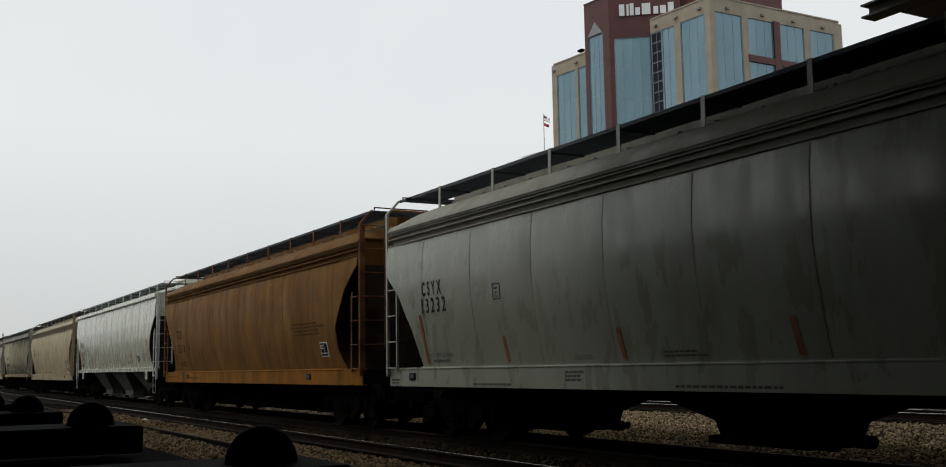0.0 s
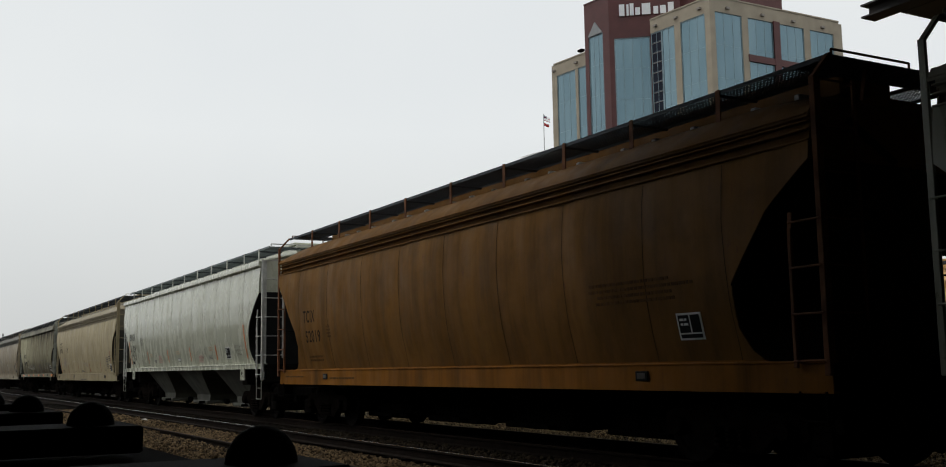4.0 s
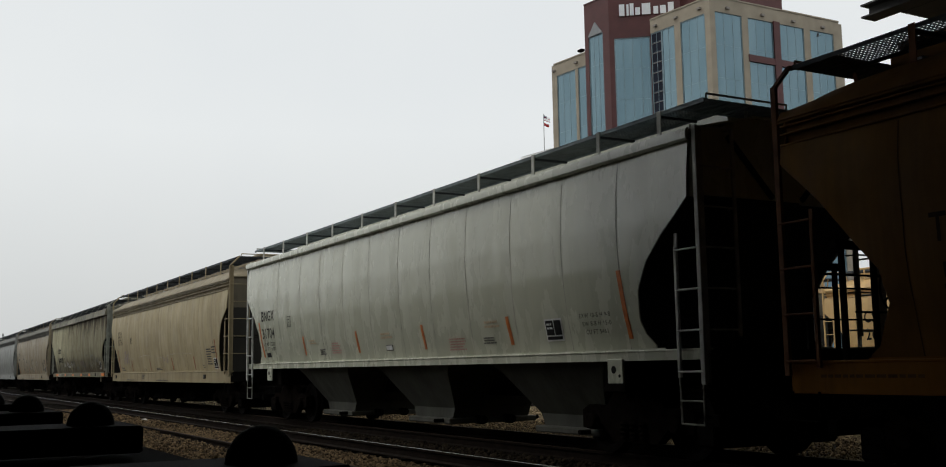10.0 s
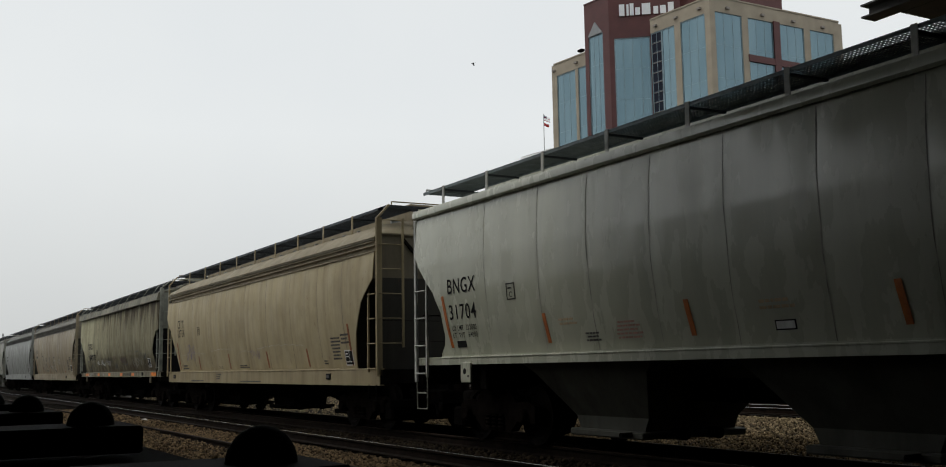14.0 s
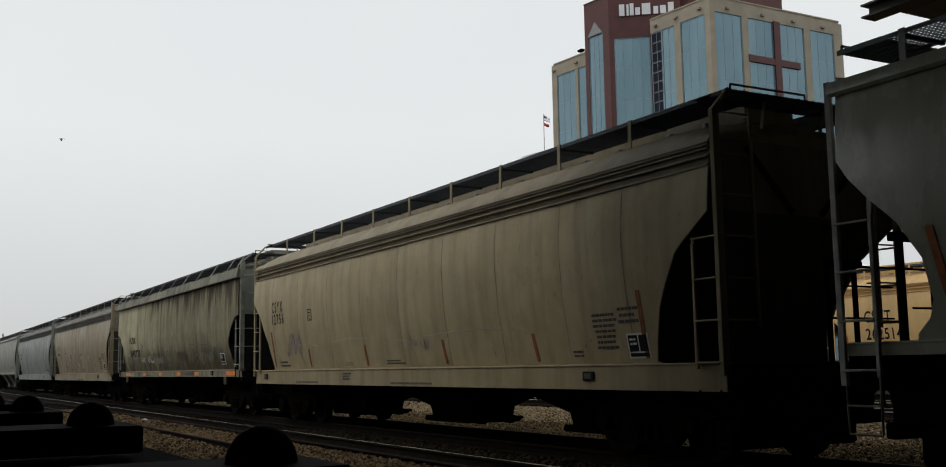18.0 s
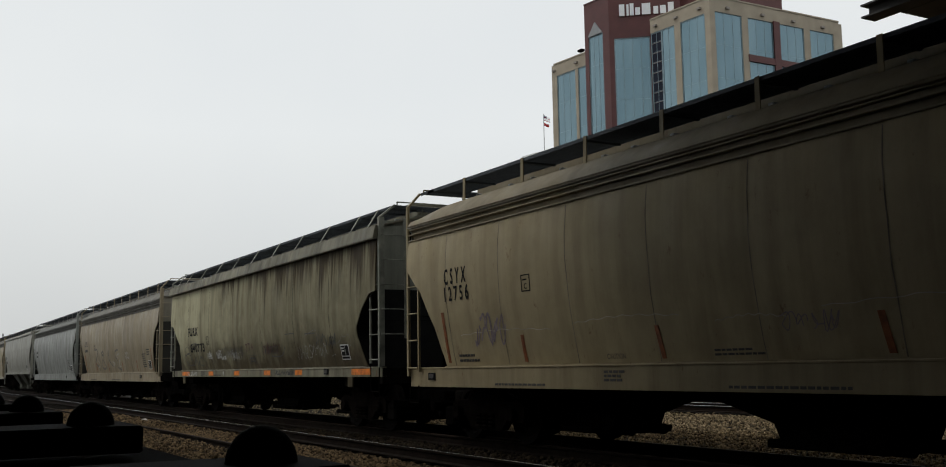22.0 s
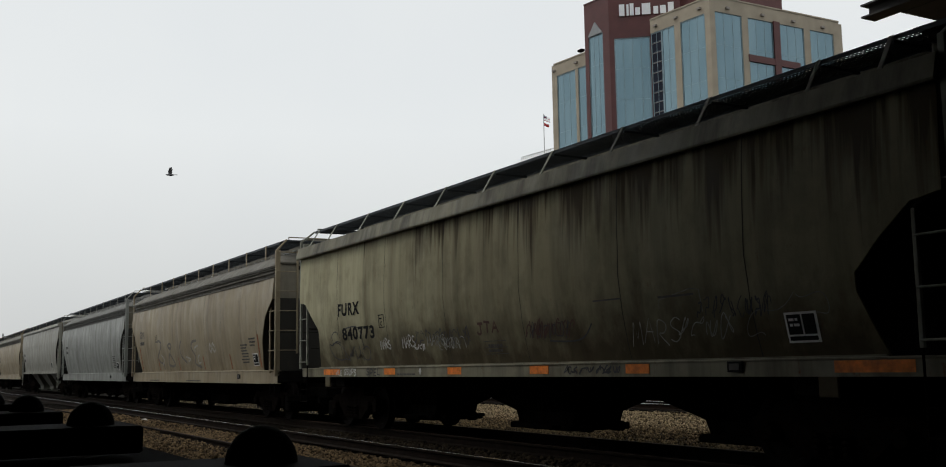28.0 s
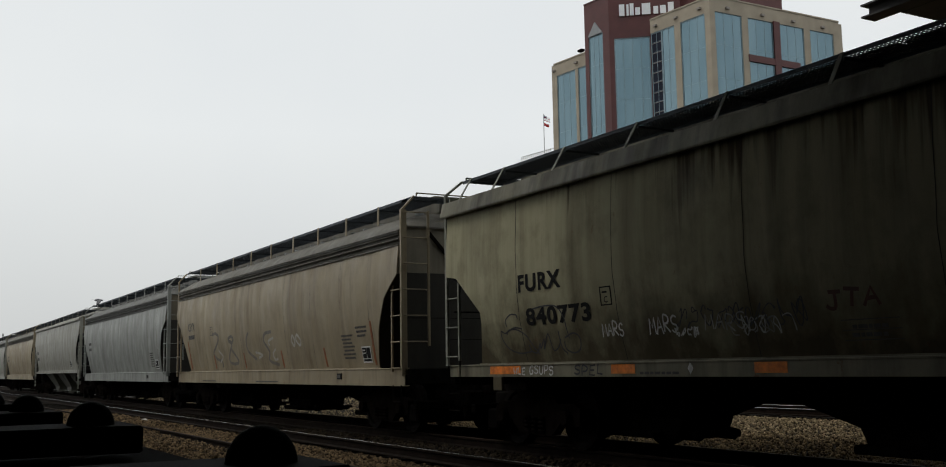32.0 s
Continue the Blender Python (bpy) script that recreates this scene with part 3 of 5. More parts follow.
def truck(car, cx, name="truck"):
    """A two-axle bogie under the car, centred at cx."""
    t = part(name, Shape().cbox(cx - 0.2, cx + 0.2, -0.95, 0.95, 0.42, 0.72, 0.03), TRUCK, car, "grimy near-black cast-steel two-axle bogie")
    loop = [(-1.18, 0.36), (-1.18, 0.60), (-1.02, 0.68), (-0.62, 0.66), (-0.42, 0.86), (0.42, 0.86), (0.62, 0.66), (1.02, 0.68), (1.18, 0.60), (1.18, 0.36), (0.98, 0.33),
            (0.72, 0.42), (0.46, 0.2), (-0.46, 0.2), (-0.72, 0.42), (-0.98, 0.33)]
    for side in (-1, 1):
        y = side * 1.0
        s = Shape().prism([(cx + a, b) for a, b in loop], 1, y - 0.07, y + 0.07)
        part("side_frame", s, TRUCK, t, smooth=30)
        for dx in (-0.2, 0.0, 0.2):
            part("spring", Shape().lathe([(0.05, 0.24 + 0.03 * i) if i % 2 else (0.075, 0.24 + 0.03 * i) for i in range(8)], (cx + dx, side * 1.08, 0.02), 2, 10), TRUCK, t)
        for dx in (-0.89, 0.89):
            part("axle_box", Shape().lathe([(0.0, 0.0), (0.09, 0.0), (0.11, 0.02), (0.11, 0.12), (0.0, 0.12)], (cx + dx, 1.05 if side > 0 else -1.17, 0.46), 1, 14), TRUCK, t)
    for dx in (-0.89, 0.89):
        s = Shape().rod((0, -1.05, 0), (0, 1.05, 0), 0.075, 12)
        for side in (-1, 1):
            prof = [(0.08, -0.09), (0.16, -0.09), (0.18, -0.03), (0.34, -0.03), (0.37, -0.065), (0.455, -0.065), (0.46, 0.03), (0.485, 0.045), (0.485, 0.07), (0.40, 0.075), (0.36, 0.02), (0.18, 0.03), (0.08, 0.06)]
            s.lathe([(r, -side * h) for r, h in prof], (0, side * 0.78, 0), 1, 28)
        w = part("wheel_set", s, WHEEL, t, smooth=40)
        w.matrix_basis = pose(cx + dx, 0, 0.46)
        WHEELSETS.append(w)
    return t


def grating(x0, x1, y0, y1, z, step=0.04, across=16):
    """An open steel walkway: bearing bars, close cross bars and edge angles."""
    s = Shape()
    for i in range(across + 1):
        y = y0 + (y1 - y0) * i / across
        s.box(x0, x1, y - 0.003, y + 0.003, z - 0.028, z)
    n = int((x1 - x0) / step)
    for i in range(n + 1):
        x = x0 + (x1 - x0) * i / n
        s.box(x - 0.006, x + 0.006, y0, y1, z - 0.022, z - 0.008)
    for y in (y0, y1):
        s.box(x0, x1, y - 0.006, y + 0.006, z - 0.05, z + 0.004)
    return s


def open_grip(x0, x1, y0, y1, z):
    """A thin punched walkway sheet: strips with open holes and turned-down edges."""
    s = Shape()
    for i in range(13):
        y = y0 + (y1 - y0) * i / 12
        s.box(x0, x1, y - 0.011, y + 0.011, z - 0.006, z - 0.002)
    n = int((x1 - x0) / 0.055)
    for i in range(n + 1):
        x = x0 + (x1 - x0) * i / n
        s.box(x - 0.0125, x + 0.0125, y0, y1, z - 0.006, z + 0.001)
    for y in (y0, y1):
        s.box(x0, x1, y - 0.005, y + 0.005, z - 0.045, z + 0.002)
    return s


def hopper_car(name, label, kind, length, paint, frame_mat, sheet_mat, roof_mat, group="passing train", board_mat=None, seams=True, perforated=False, bay_paint=None, seam_mat=SEAM, end_mat=None, rail_mat=None):
    k = KINDS[kind]
    rail_mat = rail_mat or frame_mat
    L = length
    car = thing(name, label, "hopper car", group)
    board_mat = board_mat or GRATE
    mir = lambda x, end: x if end == 0 else L - x
    zb, ze = k["bottom"], k["eave"]
    # side sheets
    DENTS["seed"], DENTS["length"] = float(len(CARS) + 1), L
    wob = random.Random(len(CARS) + 40)
    for side in (-1, 1):
        rows = []
        zs = sorted(set([zb + (ze - zb) * i / 16 for i in range(17)] + [z for z in k["cz"] if zb < z < ze]))
        inner = [1.45 + (L - 2.9) * j / 84 for j in range(85)] if side < 0 else [1.45 + (L - 2.9) * j / 8 for j in range(9)]
        if side < 0 and seams:
            inner = sorted(x for x in inner if min(abs(x - q) for q in k["seams"]) > 0.07)
            inner = sorted(inner + [q + d for q in k["seams"] if 1.3 < q < L - 1.3 for d in (-0.06, 0.0, 0.06)])
        for z in zs:
            a = inset(k, z)
            b = inset(k, z, 1)
            xs = [a, a * 0.5 + 0.725] + inner + [L - b * 0.5 - 0.725, L - b]
            rows.append([(x, side * side_y(k, z, x if side < 0 else None), z) for x in xs])
        body = part("side_sheet", Shape().sheet(rows, (0, -side * 0.02, 0)), paint, car, smooth=50)
        if seams:
            for sx in k["seams"]:
                if 0.4 < sx < L - 0.4:
                    za = zb if min(sx, L - sx) > 1.3 else lerp(min(sx, L - sx), k["cx"][::-1], k["cz"][::-1]) if kind in ("round", "bulged") else zb
                    lv = [za] + [z for z in zs if za + 0.01 < z < ze - 0.05] + [ze - 0.04]
                    line, phase, half = [], wob.uniform(0, 6), wob.uniform(0.0045, 0.0085)
                    for z in lv:
                        x = sx + 0.008 * math.sin(2.1 * z + phase) + 0.004 * math.sin(7 * z + phase)
                        y = side * (lerp(z, zs, [side_y(k, q, sx if side < 0 else None) for q in zs]) + 0.0035)
                        line.append([(x - half, y, z), (x + half, y, z)])
                    part("weld_seam", Shape().sheet(line, (0, -side * 0.0012, 0)), seam_mat, body)
    # roof
    prof = [(-y, z) for y, z in k["roof"]] + [(y, z) for y, z in k["roof"][::-1][1:]]
    rows = []
    ends = [(0.06, 0.0), (0.14, 0.3), (0.32, 0.56), (0.58, 0.78), (0.9, 0.93), (1.25, 1.0)] if kind in ("round", "bulged") else [(0.05, 0.9), (0.3, 1.0)]
    zlow = k["roof"][1][1] if kind in ("round", "bulged") else k["roof"][0][1]
    for x, h in ends + [(L - x, h) for x, h in ends[::-1]]:
        rows.append([(x, y, z if z <= zlow else zlow + (z - zlow) * h) for y, z in prof])
    cut = len(ends)
    part("roof", Shape().sheet(rows[:cut + 1], (0, 0, -0.03)), roof_mat, car, smooth=35)
    part("roof_end", Shape().sheet(rows[cut:], (0, 0, -0.03)), roof_mat, car, "rounded roof end", 35)
    for side in (-1, 1):
        if kind in ("round", "bulged"):
            part("roof_band", Shape().prism([(side * a, b) for a, b in ((1.44, 3.47), (1.475, 3.47), (1.525, 3.79), (1.49, 3.79))], 0, 0.09, L - 0.09), roof_mat, car, "recessed band under the roof's edge")
            for z, a, b, h in ((3.5, 1.46, 1.584, 0.011), (3.617, 1.48, 1.572, 0.01), (3.702, 1.49, 1.572, 0.01), (3.772, 1.5, 1.6, 0.012)):
                part("roof_rib", Shape().cbox(0.08, L - 0.08, *sorted((side * a, side * b)), z - h, z + h, 0.005), roof_mat, car)
        elif kind == "flared":
            loop = [(1.55, 3.86), (1.60, 3.85), (1.635, 3.88), (1.64, 3.95), (1.615, 4.0), (1.58, 4.01), (1.56, 3.94)]
            part("roof_chord", Shape().prism([(side * a, b) for a, b in loop], 0, 0.06, L - 0.06), paint, car, "rounded top chord", 40)
        else:
            loop = [(1.54, 3.735), (1.67, 3.72), (1.68, 3.745), (1.62, 3.98), (1.58, 3.99), (1.55, 3.9)]
            part("roof_chord", Shape().prism([(side * a, b) for a, b in loop], 0, 0.02, L - 0.02), roof_mat, car, "sooty overhanging eaves plate", 30)
    # hatch trough with covers
    part("hatch_coaming", Shape().cbox(0.6, L - 0.6, -0.42, 0.42, 4.22, 4.52, 0.03), roof_mat, car)
    n = 6
    for i in range(n):
        a = 0.7 + (L - 1.4) * i / n
        cover = part("hatch_cover", Shape().cbox(a + 0.05, a + (L - 1.4) / n - 0.05, -0.47, 0.47, 4.52, 4.6, 0.02), roof_mat, car)
        for dx in (0.5, 1.6, 2.3):
            part("hatch_latch", Shape().cbox(a + dx, a + dx + 0.09, -0.78, -0.6, 4.2, 4.27, 0.012), GALV, cover)
    # underframe
    z0, z1 = k["sill"]
    for side in (-1, 1):
        ya, yb = sorted((side * 1.40, side * 1.50))
        s = Shape().prism([(side * 1.50, z0), (side * 1.50, z1), (side * 1.40, z1 + 0.004), (side * 1.40, z1 - 0.02), (side * 1.485, z1 - 0.025), (side * 1.485, z0 + 0.02), (side * 1.40, z0 + 0.02), (side * 1.40, z0)], 0, 0.0, L)
        part("side_sill", s, frame_mat, car, smooth=0)
        part("sill_lip", Shape().cbox(0.0, L, *sorted((side * 1.494, side * 1.512)), z1 - 0.026, z1 + 0.002, 0.007), frame_mat, car, "rounded bright upper edge of the sill")
        part("sill_joint", Shape().box(inset(k, zb + 0.03), L - inset(k, zb + 0.03), *sorted((side * 1.44, side * (side_y(k, z1 + 0.02) + 0.006))), z1 + 0.004, z1 + 0.022), frame_mat, car)
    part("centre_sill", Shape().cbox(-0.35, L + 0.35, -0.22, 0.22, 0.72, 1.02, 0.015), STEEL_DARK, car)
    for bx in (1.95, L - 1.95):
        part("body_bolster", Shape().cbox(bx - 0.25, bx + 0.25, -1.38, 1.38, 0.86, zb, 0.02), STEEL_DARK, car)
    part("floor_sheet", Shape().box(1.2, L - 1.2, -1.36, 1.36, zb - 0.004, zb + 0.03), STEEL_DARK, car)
    # Added dark fill under the ends, closing off the bright ballast behind.
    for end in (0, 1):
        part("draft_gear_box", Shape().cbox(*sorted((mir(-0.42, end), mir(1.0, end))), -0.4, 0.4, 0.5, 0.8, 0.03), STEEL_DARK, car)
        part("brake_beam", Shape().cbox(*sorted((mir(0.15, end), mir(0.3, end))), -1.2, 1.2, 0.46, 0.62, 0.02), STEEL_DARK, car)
        part("end_fill_box", Shape().cbox(*sorted((mir(0.42, end), mir(0.78, end))), -1.05, 1.05, 0.2, 0.55, 0.04), STEEL_DARK, car)
    # hopper bays
    pitch = k["hop"]
    n = k["bays"]
    gate = k["gate"]
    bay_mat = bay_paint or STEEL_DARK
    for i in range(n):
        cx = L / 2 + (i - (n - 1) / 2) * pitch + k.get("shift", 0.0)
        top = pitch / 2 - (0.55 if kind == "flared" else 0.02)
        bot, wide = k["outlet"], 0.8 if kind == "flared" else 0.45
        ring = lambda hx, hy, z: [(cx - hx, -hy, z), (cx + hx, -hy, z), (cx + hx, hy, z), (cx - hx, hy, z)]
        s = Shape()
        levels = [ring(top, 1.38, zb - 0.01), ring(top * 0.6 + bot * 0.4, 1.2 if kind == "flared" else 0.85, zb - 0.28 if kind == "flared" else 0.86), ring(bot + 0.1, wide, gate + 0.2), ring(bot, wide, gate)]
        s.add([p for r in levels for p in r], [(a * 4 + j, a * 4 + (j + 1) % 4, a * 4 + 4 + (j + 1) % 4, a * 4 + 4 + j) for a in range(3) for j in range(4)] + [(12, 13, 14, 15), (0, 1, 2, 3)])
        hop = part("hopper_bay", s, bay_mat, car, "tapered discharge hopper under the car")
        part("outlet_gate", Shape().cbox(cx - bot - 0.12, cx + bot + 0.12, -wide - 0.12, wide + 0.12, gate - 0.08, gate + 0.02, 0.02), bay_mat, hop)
        for side in (-1, 1):
            part("gate_shaft", Shape().rod((cx + 0.6, side * (wide + 0.3), gate - 0.02), (cx + 0.6, side * wide, gate - 0.02), 0.035, 10), STEEL_DARK, hop)
            part("outlet_tube", Shape().rod((cx + bot + 0.26, side * 0.3, gate - 0.02), (cx + bot, side * 0.3, gate - 0.02), 0.08, 12), STEEL_DARK, hop)
    # ends
    ztop = k["cz"][-1]
    for end in (0, 1):
        sg = 1 if end == 0 else -1
        rows = []
        zs = [zb + (ztop - zb) * i / 8 for i in range(9)]
        for z in zs:
            x = mir(inset(k, z, end) + 0.03, end)
            w = side_y(k, z) - 0.03
            rows.append([(x, y, z) for y in (-w, -w / 3, w / 3, w)])
        part("slope_sheet", Shape().sheet(rows, (sg * 0.03, 0, 0)), sheet_mat, car, "dark sloping end sheet", 40)
        zr = k["roof"][1][1]
        rows = []
        for z in [ztop + (zr - ztop) * i / 5 for i in range(6)]:
            w = side_y(k, min(z, k["wz"][-1])) - 0.03
            x = mir(0.1, end)
            rows.append([(x, y, z) for y in (-w, 0, w)])
        part("end_sheet", Shape().sheet(rows, (sg * 0.02, 0, 0)), end_mat or P_END, car)
        part("end_peak", Shape().prism([(-1.2, zr - 0.05), (1.2, zr - 0.05), (0.9, zr + 0.06), (0.45, zr + 0.22), (-0.45, zr + 0.22), (-0.9, zr + 0.06)], 0, *sorted((mir(0.14, end), mir(0.18, end)))), end_mat or P_END, car)
        for sg2 in (-1, 1):
            part("end_brace", Shape().bar((mir(0.08, end), sg2 * 0.95, zr - 0.1), (mir(0.08, end), sg2 * 0.25, ztop + 0.05), 0.06, 0.04, (0, 1, 0)), STEEL_DARK, car)
        # end sill and platform
        a, b = sorted((mir(0.0, end), mir(0.14, end)))
        part("end_sill", Shape().cbox(a, b, -1.49, 1.49, 0.93, z1 - 0.02, 0.012), STEEL_DARK, car)
        a, b = sorted((mir(0.14, end), mir(1.15, end)))
        part("end_platform", grating(a, b, -0.7, 0.7, z1 - 0.02, 0.09, 6), STEEL_DARK, car)
        zt = lerp(0.3, k["cx"][::-1], k["cz"][::-1]) - 0.03
        for y in (-1.0, -0.52, 0.52, 1.0):
            part("end_stanchion", Shape().cbox(*sorted((mir(0.27, end), mir(0.33, end))), y - 0.03, y + 0.03, z1 - 0.02, min(zt, 2.47), 0.01), STEEL_DARK, car)
        part("stanchion_cap", Shape().cbox(*sorted((mir(0.25, end), mir(0.35, end))), -1.12, 1.12, 2.4, 2.49, 0.01), STEEL_DARK, car)
        part("end_rail", Shape().rod((mir(0.1, end), -1.46, 2.15), (mir(0.1, end), 1.46, 2.15), 0.012, 8), STEEL_DARK, car)
        part("end_rail", Shape().rod((mir(0.1, end), -0.6, 1.75), (mir(0.1, end), 1.46, 1.75), 0.012, 8), STEEL_DARK, car)
        if end:
            part("end_panel", Shape().cbox(*sorted((mir(0.09, end), mir(0.125, end))), -1.43, 0.22, z1 - 0.02, ztop + 0.02, 0.006), sheet_mat, car, "dark flat end plate behind the ladder")
        # coupler with knuckle
        cp = part("coupler", Shape().cbox(*sorted((mir(-0.55, end), mir(0.0, end))), -0.09, 0.09, 0.78, 0.96, 0.03), TRUCK, car)
        part("knuckle", Shape().lathe([(0.0, -0.14), (0.12, -0.14), (0.14, -0.1), (0.14, 0.1), (0.12, 0.14), (0.0, 0.14)], (mir(-0.6, end), 0.04 * sg, 0.87), 2, 12), TRUCK, cp)
        hose = [(mir(-0.1 - 0.06 * i, end), 0.35 * sg - 0.02 * i, 0.8 - 0.5 * math.sin(math.pi * i / 9) ) for i in range(9)]
        part("air_hose", Shape().path(hose, 0.025, 6), STEEL_DARK, car)
        # ladders on both sides
        for side in (-1, 1):
            yo = side * 1.545
            top = 4.16 if kind != "flared" else 4.03
            low = 0.98 if kind == "flared" else z0 + 0.18
            lad = part("ladder", Shape().cbox(*sorted((mir(-0.035, end), mir(0.04, end))), yo - 0.022, yo + 0.022, low, top, 0.006), rail_mat, car)
            if end:
                part("post_flange", Shape().cbox(*sorted((mir(0.0, end), mir(0.02, end))), *sorted((yo - side * 0.023, yo - side * 0.11)), low + 0.02, top, 0.004), rail_mat, lad)
            if kind != "flared":
                part("roof_grab", Shape().bar((mir(0.0, end), yo, top - 0.02), (mir(0.0, end), side * (k["board"] + 0.02), k["board_z"] - 0.01), 0.06, 0.035), rail_mat, lad)
            part("stile", Shape().cbox(*sorted((mir(0.40, end), mir(0.45, end))), yo - 0.02, yo + 0.02, low + 0.08, 2.62, 0.006), rail_mat, lad)
            part("stile_foot", Shape().bar((mir(0.42, end), yo, 2.6), (mir(0.42, end), side * (side_y(k, 2.9) - 0.08), 2.78), 0.05, 0.02), rail_mat, lad)
            for z in (low + 0.15, low + 0.63, low + 1.11, low + 1.59):
                part("rung", Shape().rod((mir(0.0, end), yo - side * -0.03, z), (mir(0.42, end), yo - side * -0.03, z), 0.013, 8), rail_mat, lad)
            # ladder over the car's end
            if end:
                part("end_stile", Shape().cbox(*sorted((mir(-0.075, end), mir(-0.045, end))), *sorted((yo - side * 0.5, yo - side * 0.55)), low + 0.55, top - 0.01, 0.005), rail_mat, lad)
            for i in range(6 if end else 0):
                z = low + 0.63 + i * 0.48
                if z < top - 0.01:
                    part("end_rung", Shape().path([(mir(-0.02, end), yo - side * 0.03, z), (mir(-0.06, end), yo - side * 0.06, z), (mir(-0.06, end), yo - side * 0.52, z), (mir(0.09, end), yo - side * 0.56, z)], 0.012, 6), rail_mat, lad)
            if kind not in ("round", "bulged"):
                zl, step_mat = 0.52, STEEL_DARK if kind == "ledge" else R_SOOT
                st = [(mir(0.02, end), yo, low + 0.1), (mir(0.03, end), yo, zl), (mir(0.42, end), yo, zl), (mir(0.43, end), yo, low + 0.1)]
                part("stirrup_step", Shape().path(st, 0.013, 6), step_mat, lad)
                part("stirrup_step", Shape().rod((mir(0.03, end), yo, zl + 0.27), (mir(0.42, end), yo, zl + 0.27), 0.013, 6), step_mat, lad)
            else:
                part("sill_step", Shape().path([(mir(0.05, end), yo, z0 + 0.02), (mir(0.05, end), yo, z0 - 0.28), (mir(0.4, end), yo, z0 - 0.28), (mir(0.4, end), yo, z0 + 0.02)], 0.013, 6), STEEL_DARK, lad)
        # crosswalk and grab loop
        cw = part("crosswalk", grating(*sorted((mir(0.0, end), mir(0.55, end))), -k["board"], k["board"], k["board_z"], 0.03, 20), board_mat, car)
        part("grab_loop", Shape().path([(mir(0.02, end), -k["board"] + 0.05, k["board_z"]), (mir(0.02, end), -k["board"] + 0.05, k["board_z"] + 0.06), (mir(0.02, end), 0.0, k["board_z"] + 0.06), (mir(0.02, end), 0.0, k["board_z"])], 0.014, 6), rail_mat, cw)
        for y in (-0.5, 0.5):
            part("crosswalk_post", Shape().bar((mir(0.3, end), y, 3.95), (mir(0.2, end), y, k["board_z"] - 0.03), 0.05, 0.01), rail_mat, cw)
    # brake gear on one end
    bw = part("brake_wheel", Shape().lathe([(0.27, -0.015), (0.285, 0.0), (0.27, 0.015), (0.255, 0.0), (0.27, -0.015)], (-0.02, 0.22, 2.03), 0, 28), STEEL_DARK, car)
    for i in range(5):
        a = 2 * math.pi * i / 5
        part("spoke", Shape().rod((-0.02, 0.22, 2.03), (-0.02, 0.22 + 0.265 * math.cos(a), 2.03 + 0.265 * math.sin(a)), 0.013, 6), STEEL_DARK, bw)
    part("brake_box", Shape().cbox(0.0, 0.16, 0.1, 0.36, 1.86, 2.18, 0.03), STEEL_DARK, car)
    # running boards with posts
    for side in (-1, 1):
        y0, y1 = sorted((side * k["board"], side * (k["board"] - 0.62)))
        rb = part("running_board", (open_grip if perforated else grating)(0.3, L - 0.3, y0, y1, k["board_z"]), board_mat, car, "open steel grating walkway along the roof", 0)
        for px in k["posts"]:
            if 0.05 < px < L - 0.05:
                yt = side * (k["board"] + 0.012)
                if k["lean"]:
                    part("post", Shape().bar((px + 0.05, side * (k["board"] + k["lean"]), 3.98), (px, yt, k["board_z"] + 0.0), 0.055, 0.012), rail_mat, rb)
                else:
                    part("post", Shape().bar((px, side * (k["board"] + 0.02), 4.02), (px, yt, k["board_z"] + 0.01), 0.075, 0.014), rail_mat, rb)
                part("bracket", Shape().bar((px, side * (k["board"] + 0.0), k["board_z"] - 0.06), (px, side * (k["board"] - 0.6), k["board_z"] - 0.06), 0.04, 0.03), GRATE, rb)
    truck(car, 1.95)
    truck(car, L - 1.95)
    return car, k

# paints
P_GREY = car_paint("weathered light grey paint", (0.31, 0.33, 0.285), (0.13, 0.125, 0.105), 0.4, 0.4, 1.0, 0.25, 0.26, gloss=0.65)
P_GREY_ROOF = car_paint("weathered grey roof paint", (0.29, 0.285, 0.255), (0.1, 0.088, 0.066), 0.5, 0.5, 1.5, 0.3, 0.55)
P_ORANGE = car_paint("faded orange-brown paint", (0.21, 0.1, 0.019), (0.045, 0.021, 0.005), 0.6, 0.9, 2.0, 0.7, 0.6, gloss=0.12)
P_ORANGE_ROOF = car_paint("rust-stained orange roof", (0.17, 0.078, 0.014), (0.042, 0.02, 0.006), 0.6, 0.7, 2.5, 0.8, 0.65, gloss=0.12)
P_ORANGE_FRAME = car_paint("orange frame paint", (0.28, 0.112, 0.012), (0.036, 0.017, 0.004), 0.7, 0.7, 2.8, 0.7, 0.65, gloss=0.1)
P_WHITE = car_paint("pale grey-white paint", (0.54, 0.55, 0.48), (0.29, 0.285, 0.25), 0.35, 0.25, 3.0, 0.1, 0.2, gloss=0.8)
# Darker than the body: grime, and the shade below the sill put into colour.
P_BAY = car_paint("grimy shade-dark bay paint", (0.115, 0.115, 0.103), (0.033, 0.033, 0.03), 0.7, 0.7, 3.5, 0.2, 0.6)
P_BEIGE = car_paint("dusty beige paint", (0.46, 0.385, 0.258), (0.15, 0.11, 0.068), 0.5, 0.6, 4.0, 0.6, 0.5, gloss=0.15)
P_BEIGE_FRAME = car_paint("grimy beige frame paint", (0.38, 0.315, 0.21), (0.11, 0.08, 0.05), 0.6, 0.7, 4.8, 0.6, 0.55, gloss=0.15)
P_BEIGE_ROOF = car_paint("dusty beige roof", (0.31, 0.262, 0.19), (0.1, 0.083, 0.06), 0.5, 0.5, 4.5, 0.3, 0.6)
